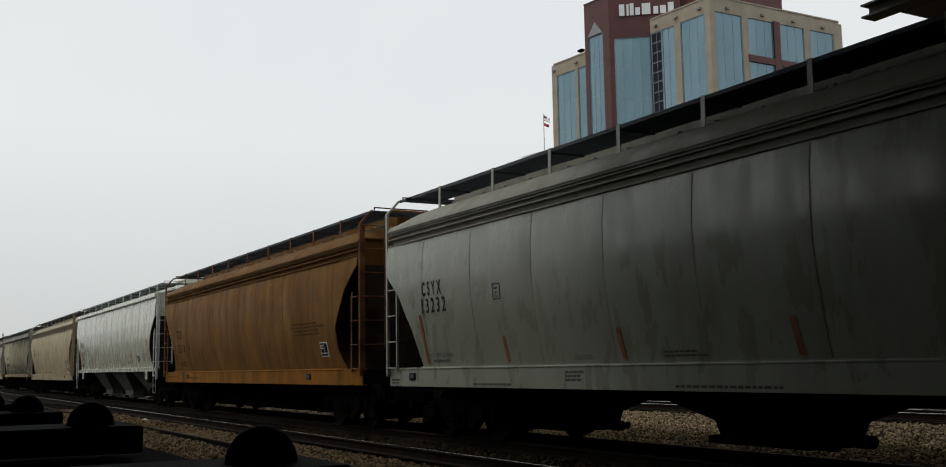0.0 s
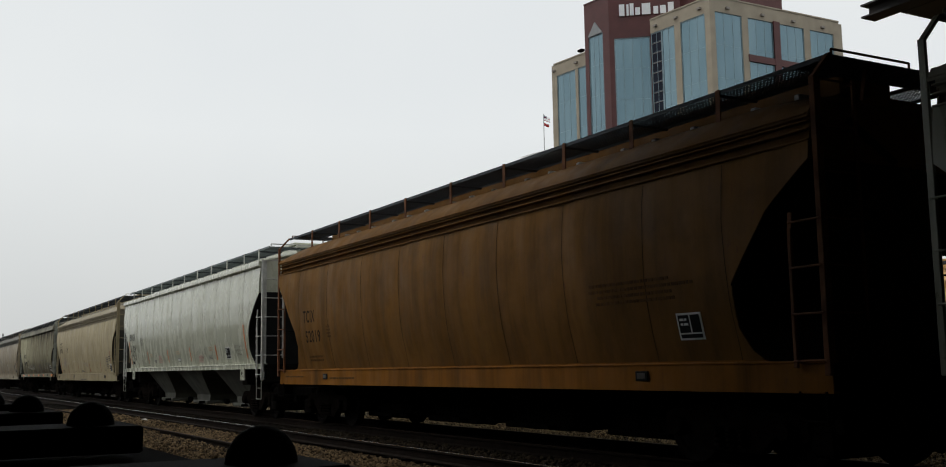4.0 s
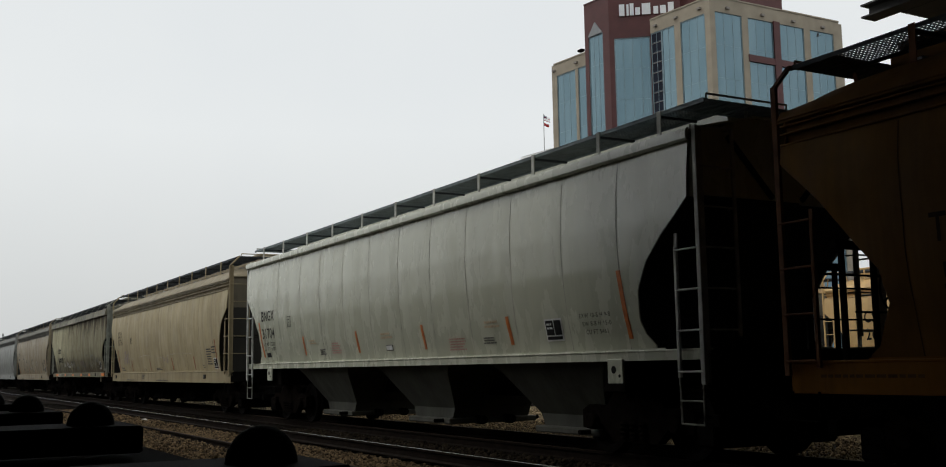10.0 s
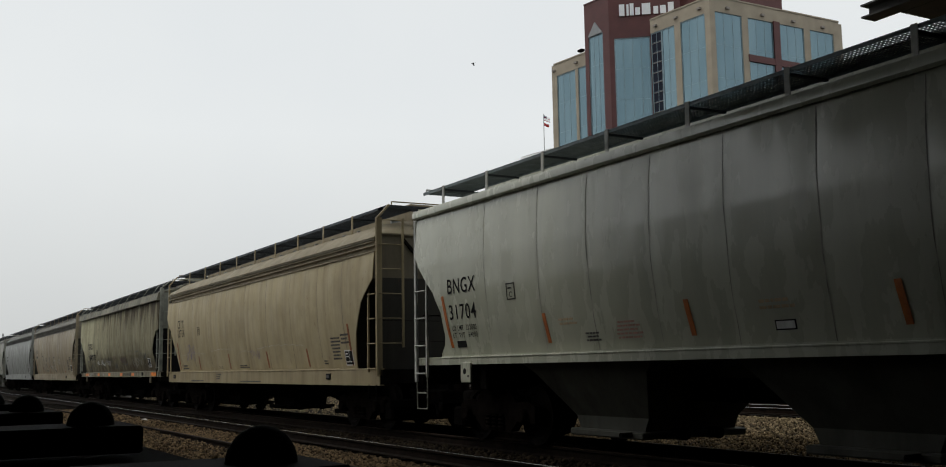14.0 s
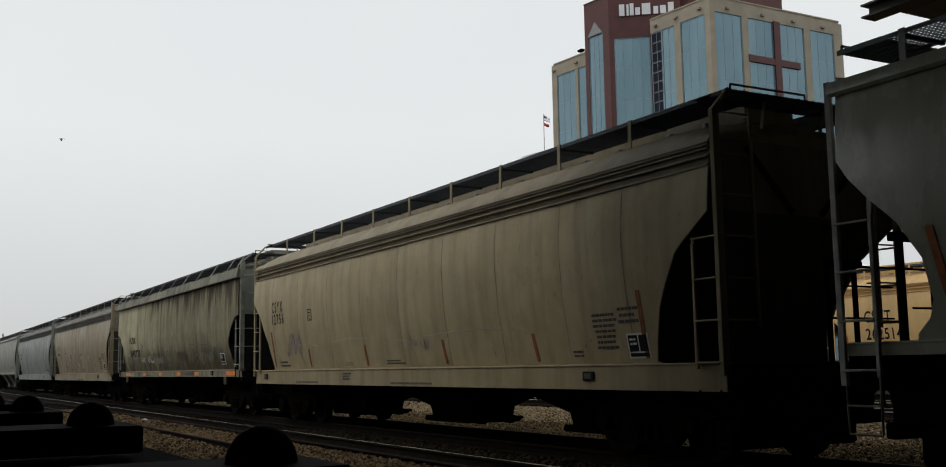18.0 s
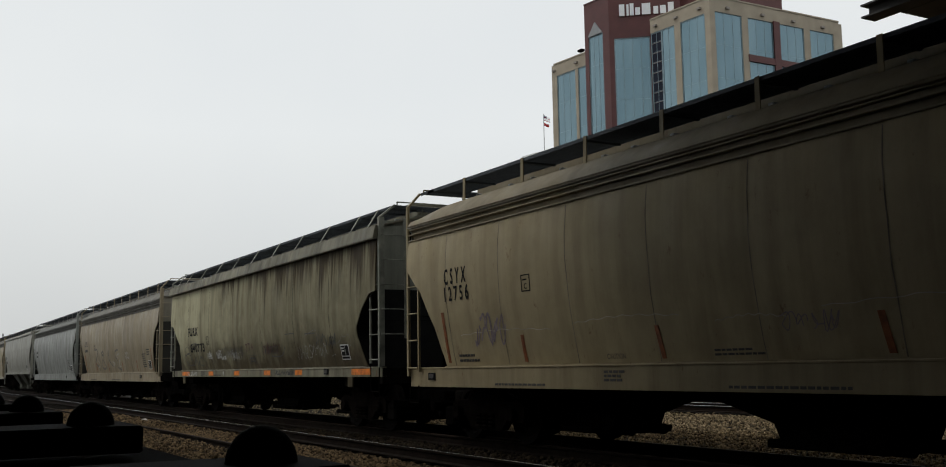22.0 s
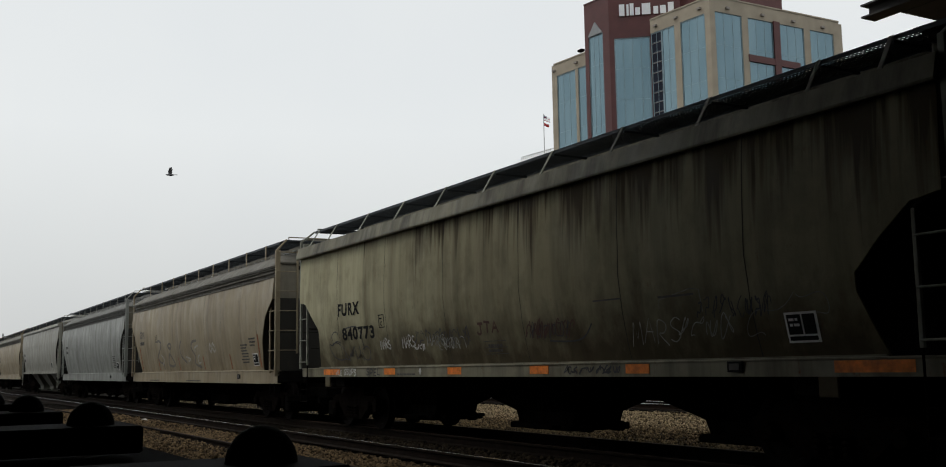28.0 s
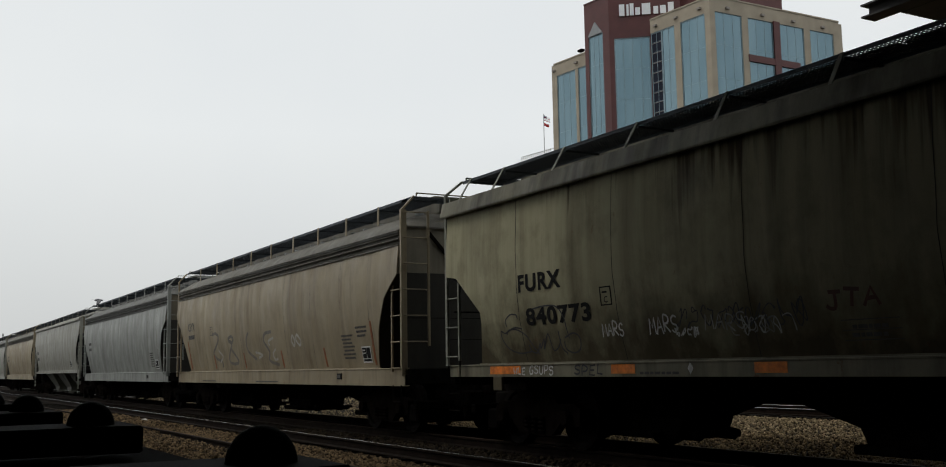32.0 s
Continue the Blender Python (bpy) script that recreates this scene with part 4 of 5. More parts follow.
P_SOOT = car_paint("soot-streaked grey paint", (0.48, 0.45, 0.325), (0.04, 0.026, 0.013), 0.55, 0.45, 5.0, 0.4, 0.65, tall=True, gloss=0.12)
P_SOOT_ROOF = car_paint("sooty grey roof", (0.24, 0.228, 0.18), (0.026, 0.022, 0.017), 1.0, 1.0, 5.5, 0.2, 0.6)
P_SOOT_FRAME = car_paint("grimy grey frame paint", (0.27, 0.255, 0.195), (0.04, 0.029, 0.018), 0.9, 1.0, 5.8, 1.0, 0.6)
P_TAN = car_paint("dull tan paint", (0.34, 0.285, 0.21), (0.1, 0.07, 0.044), 0.75, 0.8, 6.0, 0.35, 0.45, gloss=0.25)
P_TAN_ROOF = car_paint("dirty tan roof", (0.15, 0.14, 0.125), (0.05, 0.047, 0.043), 0.7, 0.8, 6.5, 0.3, 0.6)
P_PALE = car_paint("pale blue-grey paint", (0.285, 0.295, 0.3), (0.08, 0.08, 0.078), 0.65, 0.8, 7.0, 0.1)
P_PALE_ROOF = car_paint("dirty grey roof", (0.13, 0.13, 0.13), (0.06, 0.058, 0.055), 0.6, 0.6, 7.3, 0.15, 0.6)
P_ASH = car_paint("ash grey paint", (0.3, 0.295, 0.28), (0.12, 0.115, 0.1), 0.6, 0.6, 7.6, 0.1)
P_CREAM = car_paint("cream paint", (0.63, 0.415, 0.2), (0.32, 0.2, 0.09), 0.4, 0.4, 8.0, 0.2)
# Dirt, plus the shade of ends that face the dark bridge, in one paint.
P_END = car_paint("dirty shade-dark end paint", (0.18, 0.155, 0.12), (0.045, 0.037, 0.028), 0.7, 0.7, 9.5, 0.3, 0.6)
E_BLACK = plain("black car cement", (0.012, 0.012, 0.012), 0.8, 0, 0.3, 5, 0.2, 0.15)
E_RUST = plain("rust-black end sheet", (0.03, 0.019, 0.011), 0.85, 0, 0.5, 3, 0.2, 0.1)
R_RUST = plain("rust-brown rail paint", (0.16, 0.062, 0.024), 0.75, 0, 0.45, 3, 0.2, 0.2)
R_SOOT = plain("dull green-grey rail paint", (0.27, 0.275, 0.23), 0.7, 0, 0.35, 4, 0.2, 0.2)
R_WHITE = plain("weathered pale rail paint", (0.5, 0.5, 0.46), 0.6, 0, 0.3, 4, 0.2, 0.3)
P_SOOT_END = car_paint("dull blue-grey end paint", (0.3, 0.31, 0.29), (0.07, 0.065, 0.055), 0.6, 0.6, 9.8, 0.2, 0.6)
P_TAN_END = car_paint("dirty tan end paint", (0.26, 0.235, 0.2), (0.06, 0.05, 0.04), 0.7, 0.7, 9.2, 0.3, 0.6)
# Near-black: shade in the end pockets is mixed into this grime.
E_GREY = car_paint("grimy shade-dark end sheet", (0.04, 0.038, 0.034), (0.015, 0.014, 0.012), 0.6, 0.6, 9.0, 0.2, 0.6)


def strips(k, car, rows, mat):
    for lx, z0, z1, lean in rows:
        part("reflector_strip", on_side(k, -1, lx, lx + 0.085, z0, z1, 0.007, 5, lean), mat, car)


def sill_box(car, lx, z0):
    b = part("sill_plate", Shape().cbox(lx - 0.12, lx + 0.12, -1.525, -1.503, z0 + 0.12, z0 + 0.24, 0.006), E_BLACK, car)
    part("sill_card", Shape().cbox(lx - 0.08, lx + 0.08, -1.533, -1.526, z0 + 0.145, z0 + 0.215, 0.002), FADED, b)


def sill_print(car, lx, w, z, mat=FADED, rows=1):
    s = Shape()
    rng = random.Random(int(lx * 10))
    for r in range(rows):
        x = lx
        while x < lx + w:
            q = rng.uniform(0.05, 0.12)
            s.box(x, x + q, -1.506, -1.502, z - r * 0.055, z - r * 0.055 + 0.032)
            x += q + 0.025
    tagged(part("sill_print", s, mat, car), kind="stuff")


FADED_BLACK = plain("faded brown-black lettering", (0.035, 0.019, 0.007), 0.8, 0, 0.4, 6, 0.1, 0.1)
ORANGE_BRIGHT = plain("bright orange reflective tape", (0.92, 0.235, 0.015), 0.45, 0, 0.35, 9)
GRATE_PALE = plain("blue-grey grating steel", (0.19, 0.225, 0.235), 0.6, 0.2, 0.25, 6)

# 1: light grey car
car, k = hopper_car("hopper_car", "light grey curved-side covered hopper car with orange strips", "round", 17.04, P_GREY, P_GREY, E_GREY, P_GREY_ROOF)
CARS.append((car, -18.06))
lettering("CSYX", k, -1, 1.54, 2.3, 2.47, 2.72, BLACK, car, bold=0.02, spacing=1.75)
lettering("13232", k, -1, 1.5, 2.42, 2.17, 2.43, BLACK, car, bold=0.02, spacing=1.6)
plate_c(k, 4.0, 2.26, car)
strips(k, car, [(1.36, 1.3, 2.15, 0.06), (4.12, 1.29, 1.69, 0.05), (7.02, 1.29, 1.7, 0.05), (10.05, 1.29, 1.7, 0.05), (12.9, 1.29, 1.7, 0.05), (15.5, 1.3, 2.15, 0)], ORANGE_OLD)
lettering("LD LMT 223100", k, -1, 1.6, 2.42, 1.41, 1.48, FADED, car, "weight_marking", 0.005)
bars(k, -1, 1.65, 2.4, 1.3, 1.39, 1, FADED, car)
lettering("CAUTION", k, -1, 5.98, 6.4, 1.3, 1.37, FADED, car, "caution_marking", 0.01)
bars(k, -1, 7.9, 8.7, 1.3, 1.4, 2, FADED, car)
data_panel(k, 14.9, 1.45, car)
sill_box(car, 0.98, 0.9)
sill_box(car, 15.0, 0.9)
sill_print(car, 5.85, 0.35, 1.12, FADED, 3)
sill_print(car, 3.2, 1.2, 0.94)
sill_print(car, 8.2, 1.7, 0.94)
sill_print(car, 0.1, 0.25, 1.0, FADED, 2)

# 2: orange car
car, k = hopper_car("hopper_car", "rust-orange curved-side covered hopper car with a stained roof", "bulged", 16.93, P_ORANGE, P_ORANGE_FRAME, E_RUST, P_ORANGE_ROOF, perforated=True, seam_mat=SEAM_RUST, end_mat=P_ORANGE_ROOF, rail_mat=R_RUST)
CARS.append((car, -36.31))
lettering("TCIX", k, -1, 1.85, 2.57, 2.27, 2.54, FADED_BLACK, car)
lettering("52019", k, -1, 1.92, 2.82, 1.83, 2.09, FADED_BLACK, car)
bars(k, -1, 3.2, 3.42, 1.9, 2.18, 4, RUSTMARK, car)
bars(k, -1, 1.9, 2.95, 1.4, 1.56, 2, RUSTMARK, car)
bars(k, -1, 12.9, 15.0, 1.98, 2.3, 4, RUSTMARK, car)
data_panel(k, 14.6, 1.5, car)
sill_box(car, 3.0, 0.9)
sill_box(car, 13.9, 0.9)
sill_print(car, 3.25, 1.3, 1.03, RUSTMARK)
sill_print(car, 0.4, 1.2, 1.06, RUSTMARK)

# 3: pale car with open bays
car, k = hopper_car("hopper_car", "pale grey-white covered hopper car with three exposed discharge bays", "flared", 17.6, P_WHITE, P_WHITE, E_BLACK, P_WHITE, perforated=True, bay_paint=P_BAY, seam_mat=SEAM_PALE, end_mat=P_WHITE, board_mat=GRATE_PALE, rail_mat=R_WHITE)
CARS.append((car, -55.2))
lettering("BNGX", k, -1, 1.31, 2.25, 2.44, 2.69, BLACK, car, bold=0.008)
lettering("31704", k, -1, 1.3, 2.2, 2.01, 2.26, BLACK, car, bold=0.008)
plate_c(k, 3.2, 2.23, car)
strips(k, car, [(1.06, 1.55, 2.42, 0.14), (4.1, 1.55, 1.98, 0.05), (7.2, 1.55, 1.98, 0.05), (10.2, 1.55, 1.98, 0.05), (13.13, 1.55, 1.98, 0.05)], ORANGE)
strips(k, car, [(16.03, 1.55, 2.43, 0.08)], ORANGE)
for text, z in (("LD LMT  222000", 1.83), ("LT  WT   64000", 1.71)):
    lettering(text, k, -1, 1.33, 2.15, z, z + 0.085, BLACK, car, "weight_marking", 0.005)
part("shed_card", on_side(k, -1, 1.42, 1.72, 1.55, 1.66, 0.007, 2), BLACK, car)
bars(k, -1, 5.8, 6.35, 1.55, 1.8, 5, REDMARK, car, seed=2)
bars(k, -1, 5.1, 5.45, 1.54, 1.68, 3, FADED, car, seed=4)
OCHRE = plain("ochre stencil", (0.55, 0.42, 0.26), 0.6)
bars(k, -1, 4.47, 4.95, 1.78, 1.9, 2, OCHRE, car, seed=5)
bars(k, -1, 8.36, 8.98, 1.78, 1.92, 2, OCHRE, car, seed=6)
bars(k, -1, 11.16, 11.77, 1.5, 1.72, 5, REDMARK, car, seed=7)
bars(k, -1, 12.34, 12.8, 1.58, 1.7, 3, FADED, car, seed=17)
bars(k, -1, 12.45, 13.0, 1.82, 1.96, 2, OCHRE, car, seed=8)
part("white_card", on_side(k, -1, 8.6, 8.9, 1.56, 1.67, 0.007, 2), BLACK, car)
part("white_card", on_side(k, -1, 8.62, 8.88, 1.575, 1.655, 0.012, 2), WHITE, car)
for text, a, b, z in (("EXW 10-8 H 9-8", 15.1, 15.8, 1.86), ("EW 8-8 H 15-0", 15.15, 15.8, 1.75), ("CU FT 5461", 15.2, 15.7, 1.64)):
    lettering(text, k, -1, a, b, z, z + 0.06, BLACK, car, "capacity_marking", 0.0)
data_panel(k, 14.2, 1.57, car)
part("builder_card", on_side(k, -1, 12.2, 12.4, 1.3, 1.42, 0.012, 1), BLACK, car)
for lx in (1.75, 15.85):
    br = part("jacking_bracket", Shape().cbox(lx - 0.14, lx + 0.19, -1.53, -1.49, 0.98, 1.3, 0.01), P_WHITE, car)
    part("bracket_hole", Shape().lathe([(0.0, -0.004), (0.022, -0.004), (0.022, 0.02), (0.0, 0.02)], (lx + 0.12, -1.53, 1.08), 1, 12), BLACK, br)
    part("bracket_hole", Shape().lathe([(0.0, -0.004), (0.05, -0.004), (0.05, 0.02), (0.0, 0.02)], (lx, -1.53, 1.16), 1, 14), BLACK, br)

# 4: beige car
car, k = hopper_car("hopper_car", "dusty beige curved-side covered hopper car with faint scrawls", "round", 17.28, P_BEIGE, P_BEIGE_FRAME, E_GREY, P_BEIGE_ROOF)
CARS.append((car, -74.19))
lettering("CSYX", k, -1, 1.52, 2.28, 2.6, 2.87, BLACK, car, bold=0.02, spacing=1.75)
lettering("12756", k, -1, 1.5, 2.34, 2.32, 2.57, BLACK, car, bold=0.02, spacing=1.55)
plate_c(k, 3.97, 2.32, car)
strips(k, car, [(1.33, 1.3, 2.15, 0.0), (3.77, 1.29, 1.69, 0.0), (6.9, 1.29, 1.7, 0.05), (10.27, 1.29, 1.7, 0.05), (13.17, 1.29, 1.7, 0.05), (15.75, 1.3, 2.15, 0)], ORANGE_OLD)
bars(k, -1, 14.72, 15.3, 1.42, 1.92, 7, FADED, car, seed=3)
bars(k, -1, 15.3, 15.75, 1.74, 1.98, 3, FADED, car, seed=4)
lettering("CAUTION", k, -1, 5.83, 6.22, 1.3, 1.37, FADED, car, "caution_marking", 0.01)
bars(k, -1, 14.16, 14.45, 1.33, 1.44, 2, FADED, car)
for a, b, z in ((1.9, 4.6, 1.74), (5.2, 7.4, 1.8), (8.0, 9.1, 1.7), (9.6, 13.0, 1.78)):
    arc = [(a + (b - a) * i / 24, z + 0.05 * math.sin(math.pi * i / 24) + 0.012 * math.sin(i * 1.7)) for i in range(25)]
    part("scuff_line", ribbon(k, arc, 0.005), SCUFF, car, "thin pale scuff")
bars(k, -1, 7.9, 8.7, 1.3, 1.4, 2, FADED, car)
bars(k, -1, 1.72, 2.4, 1.3, 1.46, 2, FADED, car)
data_panel(k, 15.42, 1.3, car)
scrawl(k, 2.38, 3.35, 1.55, 2.05, SCRAWL_P, car, 11, 5, 0.016)
scrawl(k, 9.0, 9.8, 1.55, 1.75, SCRAWL_P, car, 12, 4, 0.007)
sill_box(car, 0.85, 0.9)
sill_box(car, 14.62, 0.9)
sill_print(car, 5.85, 0.35, 1.12, FADED, 3)
sill_print(car, 3.0, 1.4, 0.94)
sill_print(car, 8.2, 1.7, 0.94)

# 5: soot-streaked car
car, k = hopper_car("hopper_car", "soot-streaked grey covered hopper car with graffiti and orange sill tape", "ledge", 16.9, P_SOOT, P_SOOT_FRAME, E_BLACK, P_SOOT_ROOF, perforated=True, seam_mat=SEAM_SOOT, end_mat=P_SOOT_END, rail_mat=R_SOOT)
CARS.append((car, -92.37))
lettering("FURX", k, -1, 2.36, 3.5, 2.31, 2.57, BLACK, car, bold=0.035)
lettering("840773", k, -1, 2.5, 4.13, 1.81, 2.07, BLACK, car, bold=0.035)
plate_c(k, 4.38, 2.0, car)
data_panel(k, 14.75, 1.42, car)
for lx, w in ((1.35, 0.9), (4.5, 0.5), (7.1, 0.48), (9.7, 0.5), (12.0, 0.48), (15.4, 0.95)):
    part("sill_tape", Shape().box(lx, lx + w, -1.507, -1.502, 1.11, 1.23), ORANGE_BRIGHT, car)
for line in [[(1.91, 1.83), (1.90, 1.92), (2.05, 2.00), (2.21, 1.99), (2.24, 1.93)], [(2.32, 1.78), (2.10, 1.80), (1.84, 1.73), (1.72, 1.76), (1.72, 1.64), (1.87, 1.49), (2.15, 1.42), (2.47, 1.44)], [(1.87, 1.70), (1.94, 1.77), (2.17, 1.77), (2.41, 1.67), (2.53, 1.54), (2.68, 1.39)], [(2.44, 1.54), (2.47, 1.45), (2.62, 1.42), (2.74, 1.55), (2.74, 1.48), (2.87, 1.61), (2.83, 1.47), (2.99, 1.68), (3.06, 1.45), (3.21, 1.49), (3.30, 1.60)], [(2.67, 2.05), (3.03, 2.08), (3.32, 2.05), (3.47, 1.90), (3.49, 1.75), (3.52, 1.60)], [(3.41, 1.61), (3.63, 1.67), (3.77, 1.60), (3.73, 1.45), (3.57, 1.40), (3.40, 1.45), (3.38, 1.56)], [(3.27, 1.71), (3.29, 1.49), (3.40, 1.39)]]:
    part("graffiti_stroke", ribbon(k, smooth_line(line), 0.011), SCRAWL_D, car)
sprayed("MARS", k, 4.31, 4.78, 1.6, 1.77, SCRAWL_W, car, 3, 0.012)
sprayed("MARS", k, 5.3, 5.85, 1.6, 1.8, SCRAWL_W, car, 4, 0.012)
scrawl(k, 5.75, 6.2, 1.53, 1.66, SCRAWL_W, car, 23, 4, 0.009)
sprayed("MARS", k, 6.3, 7.0, 1.6, 1.78, SCRAWL_LIGHT, car, 24, 0.009)
scrawl(k, 6.9, 7.75, 1.53, 1.76, SCRAWL_LIGHT, car, 25, 4, 0.008)
scrawl(k, 5.8, 7.9, 1.62, 1.9, SCRAWL_D, car, 44, 9, 0.008)
scrawl(k, 6.7, 7.4, 1.5, 1.72, SCRAWL_DIM, car, 30, 3, 0.008)
sprayed("JTA", k, 8.15, 8.85, 1.76, 1.93, SCRAWL_R, car, 31, 0.02)
for z in (1.42, 1.52, 1.62):
    part("stencil_rule", on_side(k, -1, 8.3, 9.0, z, z + 0.01, 0.006, 1), FADED, car)
bars(k, -1, 8.4, 8.9, 1.44, 1.6, 2, FADED, car, seed=9)
scrawl(k, 9.6, 10.9, 1.62, 1.88, SCRAWL_R, car, 26, 8, 0.01)
scrawl(k, 9.7, 10.8, 1.6, 1.85, SCRAWL_D, car, 46, 6, 0.007)
part("graffiti_stroke", ribbon(k, smooth_line([(10.2, 1.58), (10.8, 1.56), (11.1, 1.62), (11.3, 1.78)]), 0.012), SCRAWL_D, car)
part("grab_mark", on_side(k, -1, 11.4, 12.0, 2.06, 2.08, 0.007, 1), FADED, car)
sprayed("MARS", k, 12.1, 13.1, 1.48, 1.78, SCRAWL_LIGHT, car, 32, 0.007, 0.2)
scrawl(k, 13.0, 14.0, 1.5, 1.78, SCRAWL_LIGHT, car, 27, 4, 0.006)
scrawl(k, 13.4, 14.6, 1.72, 1.98, SCRAWL_D, car, 48, 9, 0.008)
scrawl(k, 14.2, 15.5, 1.5, 2.0, SCRAWL_DIM, car, 49, 2, 0.005)
part("graffiti_stroke", ribbon(k, [(12.75, 1.9), (12.76, 2.0), (13.35, 2.1), (13.5, 2.08), (13.52, 1.82)], 0.006), SCRAWL_DIM, car)
part("grab_mark", on_side(k, -1, 12.75, 13.4, 2.02, 2.045, 0.007, 1), FADED, car)
sprayed("WLE", k, 2.05, 2.4, 1.1, 1.2, SCRAWL_W, car, 33, 0.011)
sprayed("GSUPS", k, 2.5, 3.15, 1.11, 1.23, SCRAWL_W, car, 34, 0.011)
sprayed("SPEL", k, 3.65, 4.35, 1.1, 1.23, SCRAWL_D, car, 35, 0.012)
part("diamond_mark", Shape().prism([(6.0, 1.17), (6.05, 1.24), (6.1, 1.17), (6.05, 1.1)], 1, -1.506, -1.502), SCRAWL_W, car)
sill_print(car, 5.1, 0.75, 1.1, FADED)
scrawl(k, 10.6, 11.9, 1.11, 1.22, SCRAWL_D, car, 36, 7, 0.011)
sill_box(car, 14.0, 1.0)
for lx in (1.55, 15.3):
    part("jacking_bracket", Shape().cbox(lx - 0.13, lx + 0.13, -1.5, -1.46, 0.86, 1.07, 0.01), P_SOOT, car)

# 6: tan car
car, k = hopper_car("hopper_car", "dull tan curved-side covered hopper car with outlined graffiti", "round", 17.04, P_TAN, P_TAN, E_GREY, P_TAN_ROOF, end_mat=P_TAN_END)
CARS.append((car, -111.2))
lettering("CSYX", k, -1, 1.52, 2.28, 2.46, 2.71, FADED, car)
bars(k, -1, 1.48, 2.40, 2.17, 2.41, 1, FADED, car)
plate_c(k, 4.0, 2.26, car, FADED)
strips(k, car, [(1.36, 1.3, 2.15, 0.06), (4.12, 1.29, 1.69, 0.05), (7.02, 1.29, 1.7, 0.05), (10.05, 1.29, 1.7, 0.05), (12.9, 1.29, 1.7, 0.05), (15.55, 1.3, 2.15, 0)], ORANGE_OLD)
bars(k, -1, 14.0, 14.7, 1.42, 1.95, 7, FADED, car, seed=3)
bars(k, -1, 14.8, 15.4, 1.85, 2.1, 3, FADED, car, seed=4)
data_panel(k, 15.0, 1.35, car)
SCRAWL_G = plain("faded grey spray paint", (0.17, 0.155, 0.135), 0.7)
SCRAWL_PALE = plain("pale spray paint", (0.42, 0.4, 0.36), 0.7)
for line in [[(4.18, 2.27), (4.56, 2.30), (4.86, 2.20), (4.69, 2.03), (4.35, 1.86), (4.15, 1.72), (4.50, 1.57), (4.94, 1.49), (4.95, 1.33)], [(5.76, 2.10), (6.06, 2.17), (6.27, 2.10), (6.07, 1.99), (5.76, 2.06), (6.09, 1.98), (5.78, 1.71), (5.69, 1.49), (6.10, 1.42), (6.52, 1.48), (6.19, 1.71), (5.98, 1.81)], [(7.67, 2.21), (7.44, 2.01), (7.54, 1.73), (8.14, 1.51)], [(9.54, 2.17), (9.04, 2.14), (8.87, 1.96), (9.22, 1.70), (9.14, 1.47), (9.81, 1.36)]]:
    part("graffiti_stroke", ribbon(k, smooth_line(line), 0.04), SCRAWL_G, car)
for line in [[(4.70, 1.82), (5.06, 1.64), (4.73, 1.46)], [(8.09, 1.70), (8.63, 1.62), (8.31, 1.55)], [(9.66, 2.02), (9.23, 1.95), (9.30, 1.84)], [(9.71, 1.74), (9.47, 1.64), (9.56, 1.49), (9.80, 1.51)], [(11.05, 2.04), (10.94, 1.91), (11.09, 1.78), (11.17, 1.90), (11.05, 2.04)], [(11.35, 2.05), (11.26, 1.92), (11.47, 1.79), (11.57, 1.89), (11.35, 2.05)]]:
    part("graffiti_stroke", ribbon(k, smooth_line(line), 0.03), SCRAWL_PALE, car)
sill_box(car, 13.9, 0.9)
sill_print(car, 3.0, 1.4, 0.94)
sill_print(car, 8.2, 1.7, 0.94)

# 7 to 10: cars further back
car, k = hopper_car("hopper_car", "pale grey curved-side covered hopper car", "round", 17.04, P_PALE, P_PALE, E_GREY, P_PALE_ROOF)
CARS.append((car, -129.75))
bars(k, -1, 14.2, 14.9, 1.42, 1.95, 7, FADED, car, seed=3)
data_panel(k, 15.0, 1.35, car)
bars(k, -1, 1.5, 2.35, 2.2, 2.7, 2, FADED, car)
sill_box(car, 13.9, 0.9)
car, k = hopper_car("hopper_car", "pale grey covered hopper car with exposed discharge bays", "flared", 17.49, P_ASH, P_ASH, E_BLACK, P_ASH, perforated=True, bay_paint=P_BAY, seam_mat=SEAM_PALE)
CARS.append((car, -148.7))
bars(k, -1, 1.2, 2.0, 2.0, 2.7, 2, FADED, car)
data_panel(k, 14.2, 1.57, car)
car, k = hopper_car("hopper_car", "brownish tan curved-side covered hopper car", "round", 17.04, P_TAN, P_TAN, E_GREY, P_TAN_ROOF, end_mat=P_TAN_END)
CARS.append((car, -167.2))
bars(k, -1, 1.5, 2.35, 2.2, 2.7, 2, FADED, car)
car, k = hopper_car("hopper_car", "dull ash-grey curved-side covered hopper car at the tail", "round", 17.04, P_ASH, P_ASH, E_GREY, P_PALE_ROOF)
CARS.append((car, -185.7))
bars(k, -1, 1.5, 2.35, 2.2, 2.7, 2, FADED, car)
MOVING_WHEELS = list(WHEELSETS)

# cars standing on the far track
car, k = hopper_car("standing_hopper_car", "cream covered hopper car standing on the far track", "round", 17.04, P_CREAM, P_CREAM, E_GREY, P_CREAM, "standing train")
car.matrix_basis = pose(-27.2, 31.35, 0)
copy_thing(car, pose(-45.6, 31.35, 0))
copy_thing(car, pose(-64.0, 31.35, 0))
copy_thing(car, pose(-8.8, 31.35, 0))
lettering("CSXT", k, -1, 1.85, 2.95, 2.55, 2.95, BLACK, car)
lettering("262514", k, -1, 1.85, 3.35, 1.95, 2.35, BLACK, car)
plate_c(k, 4.6, 2.2, car)
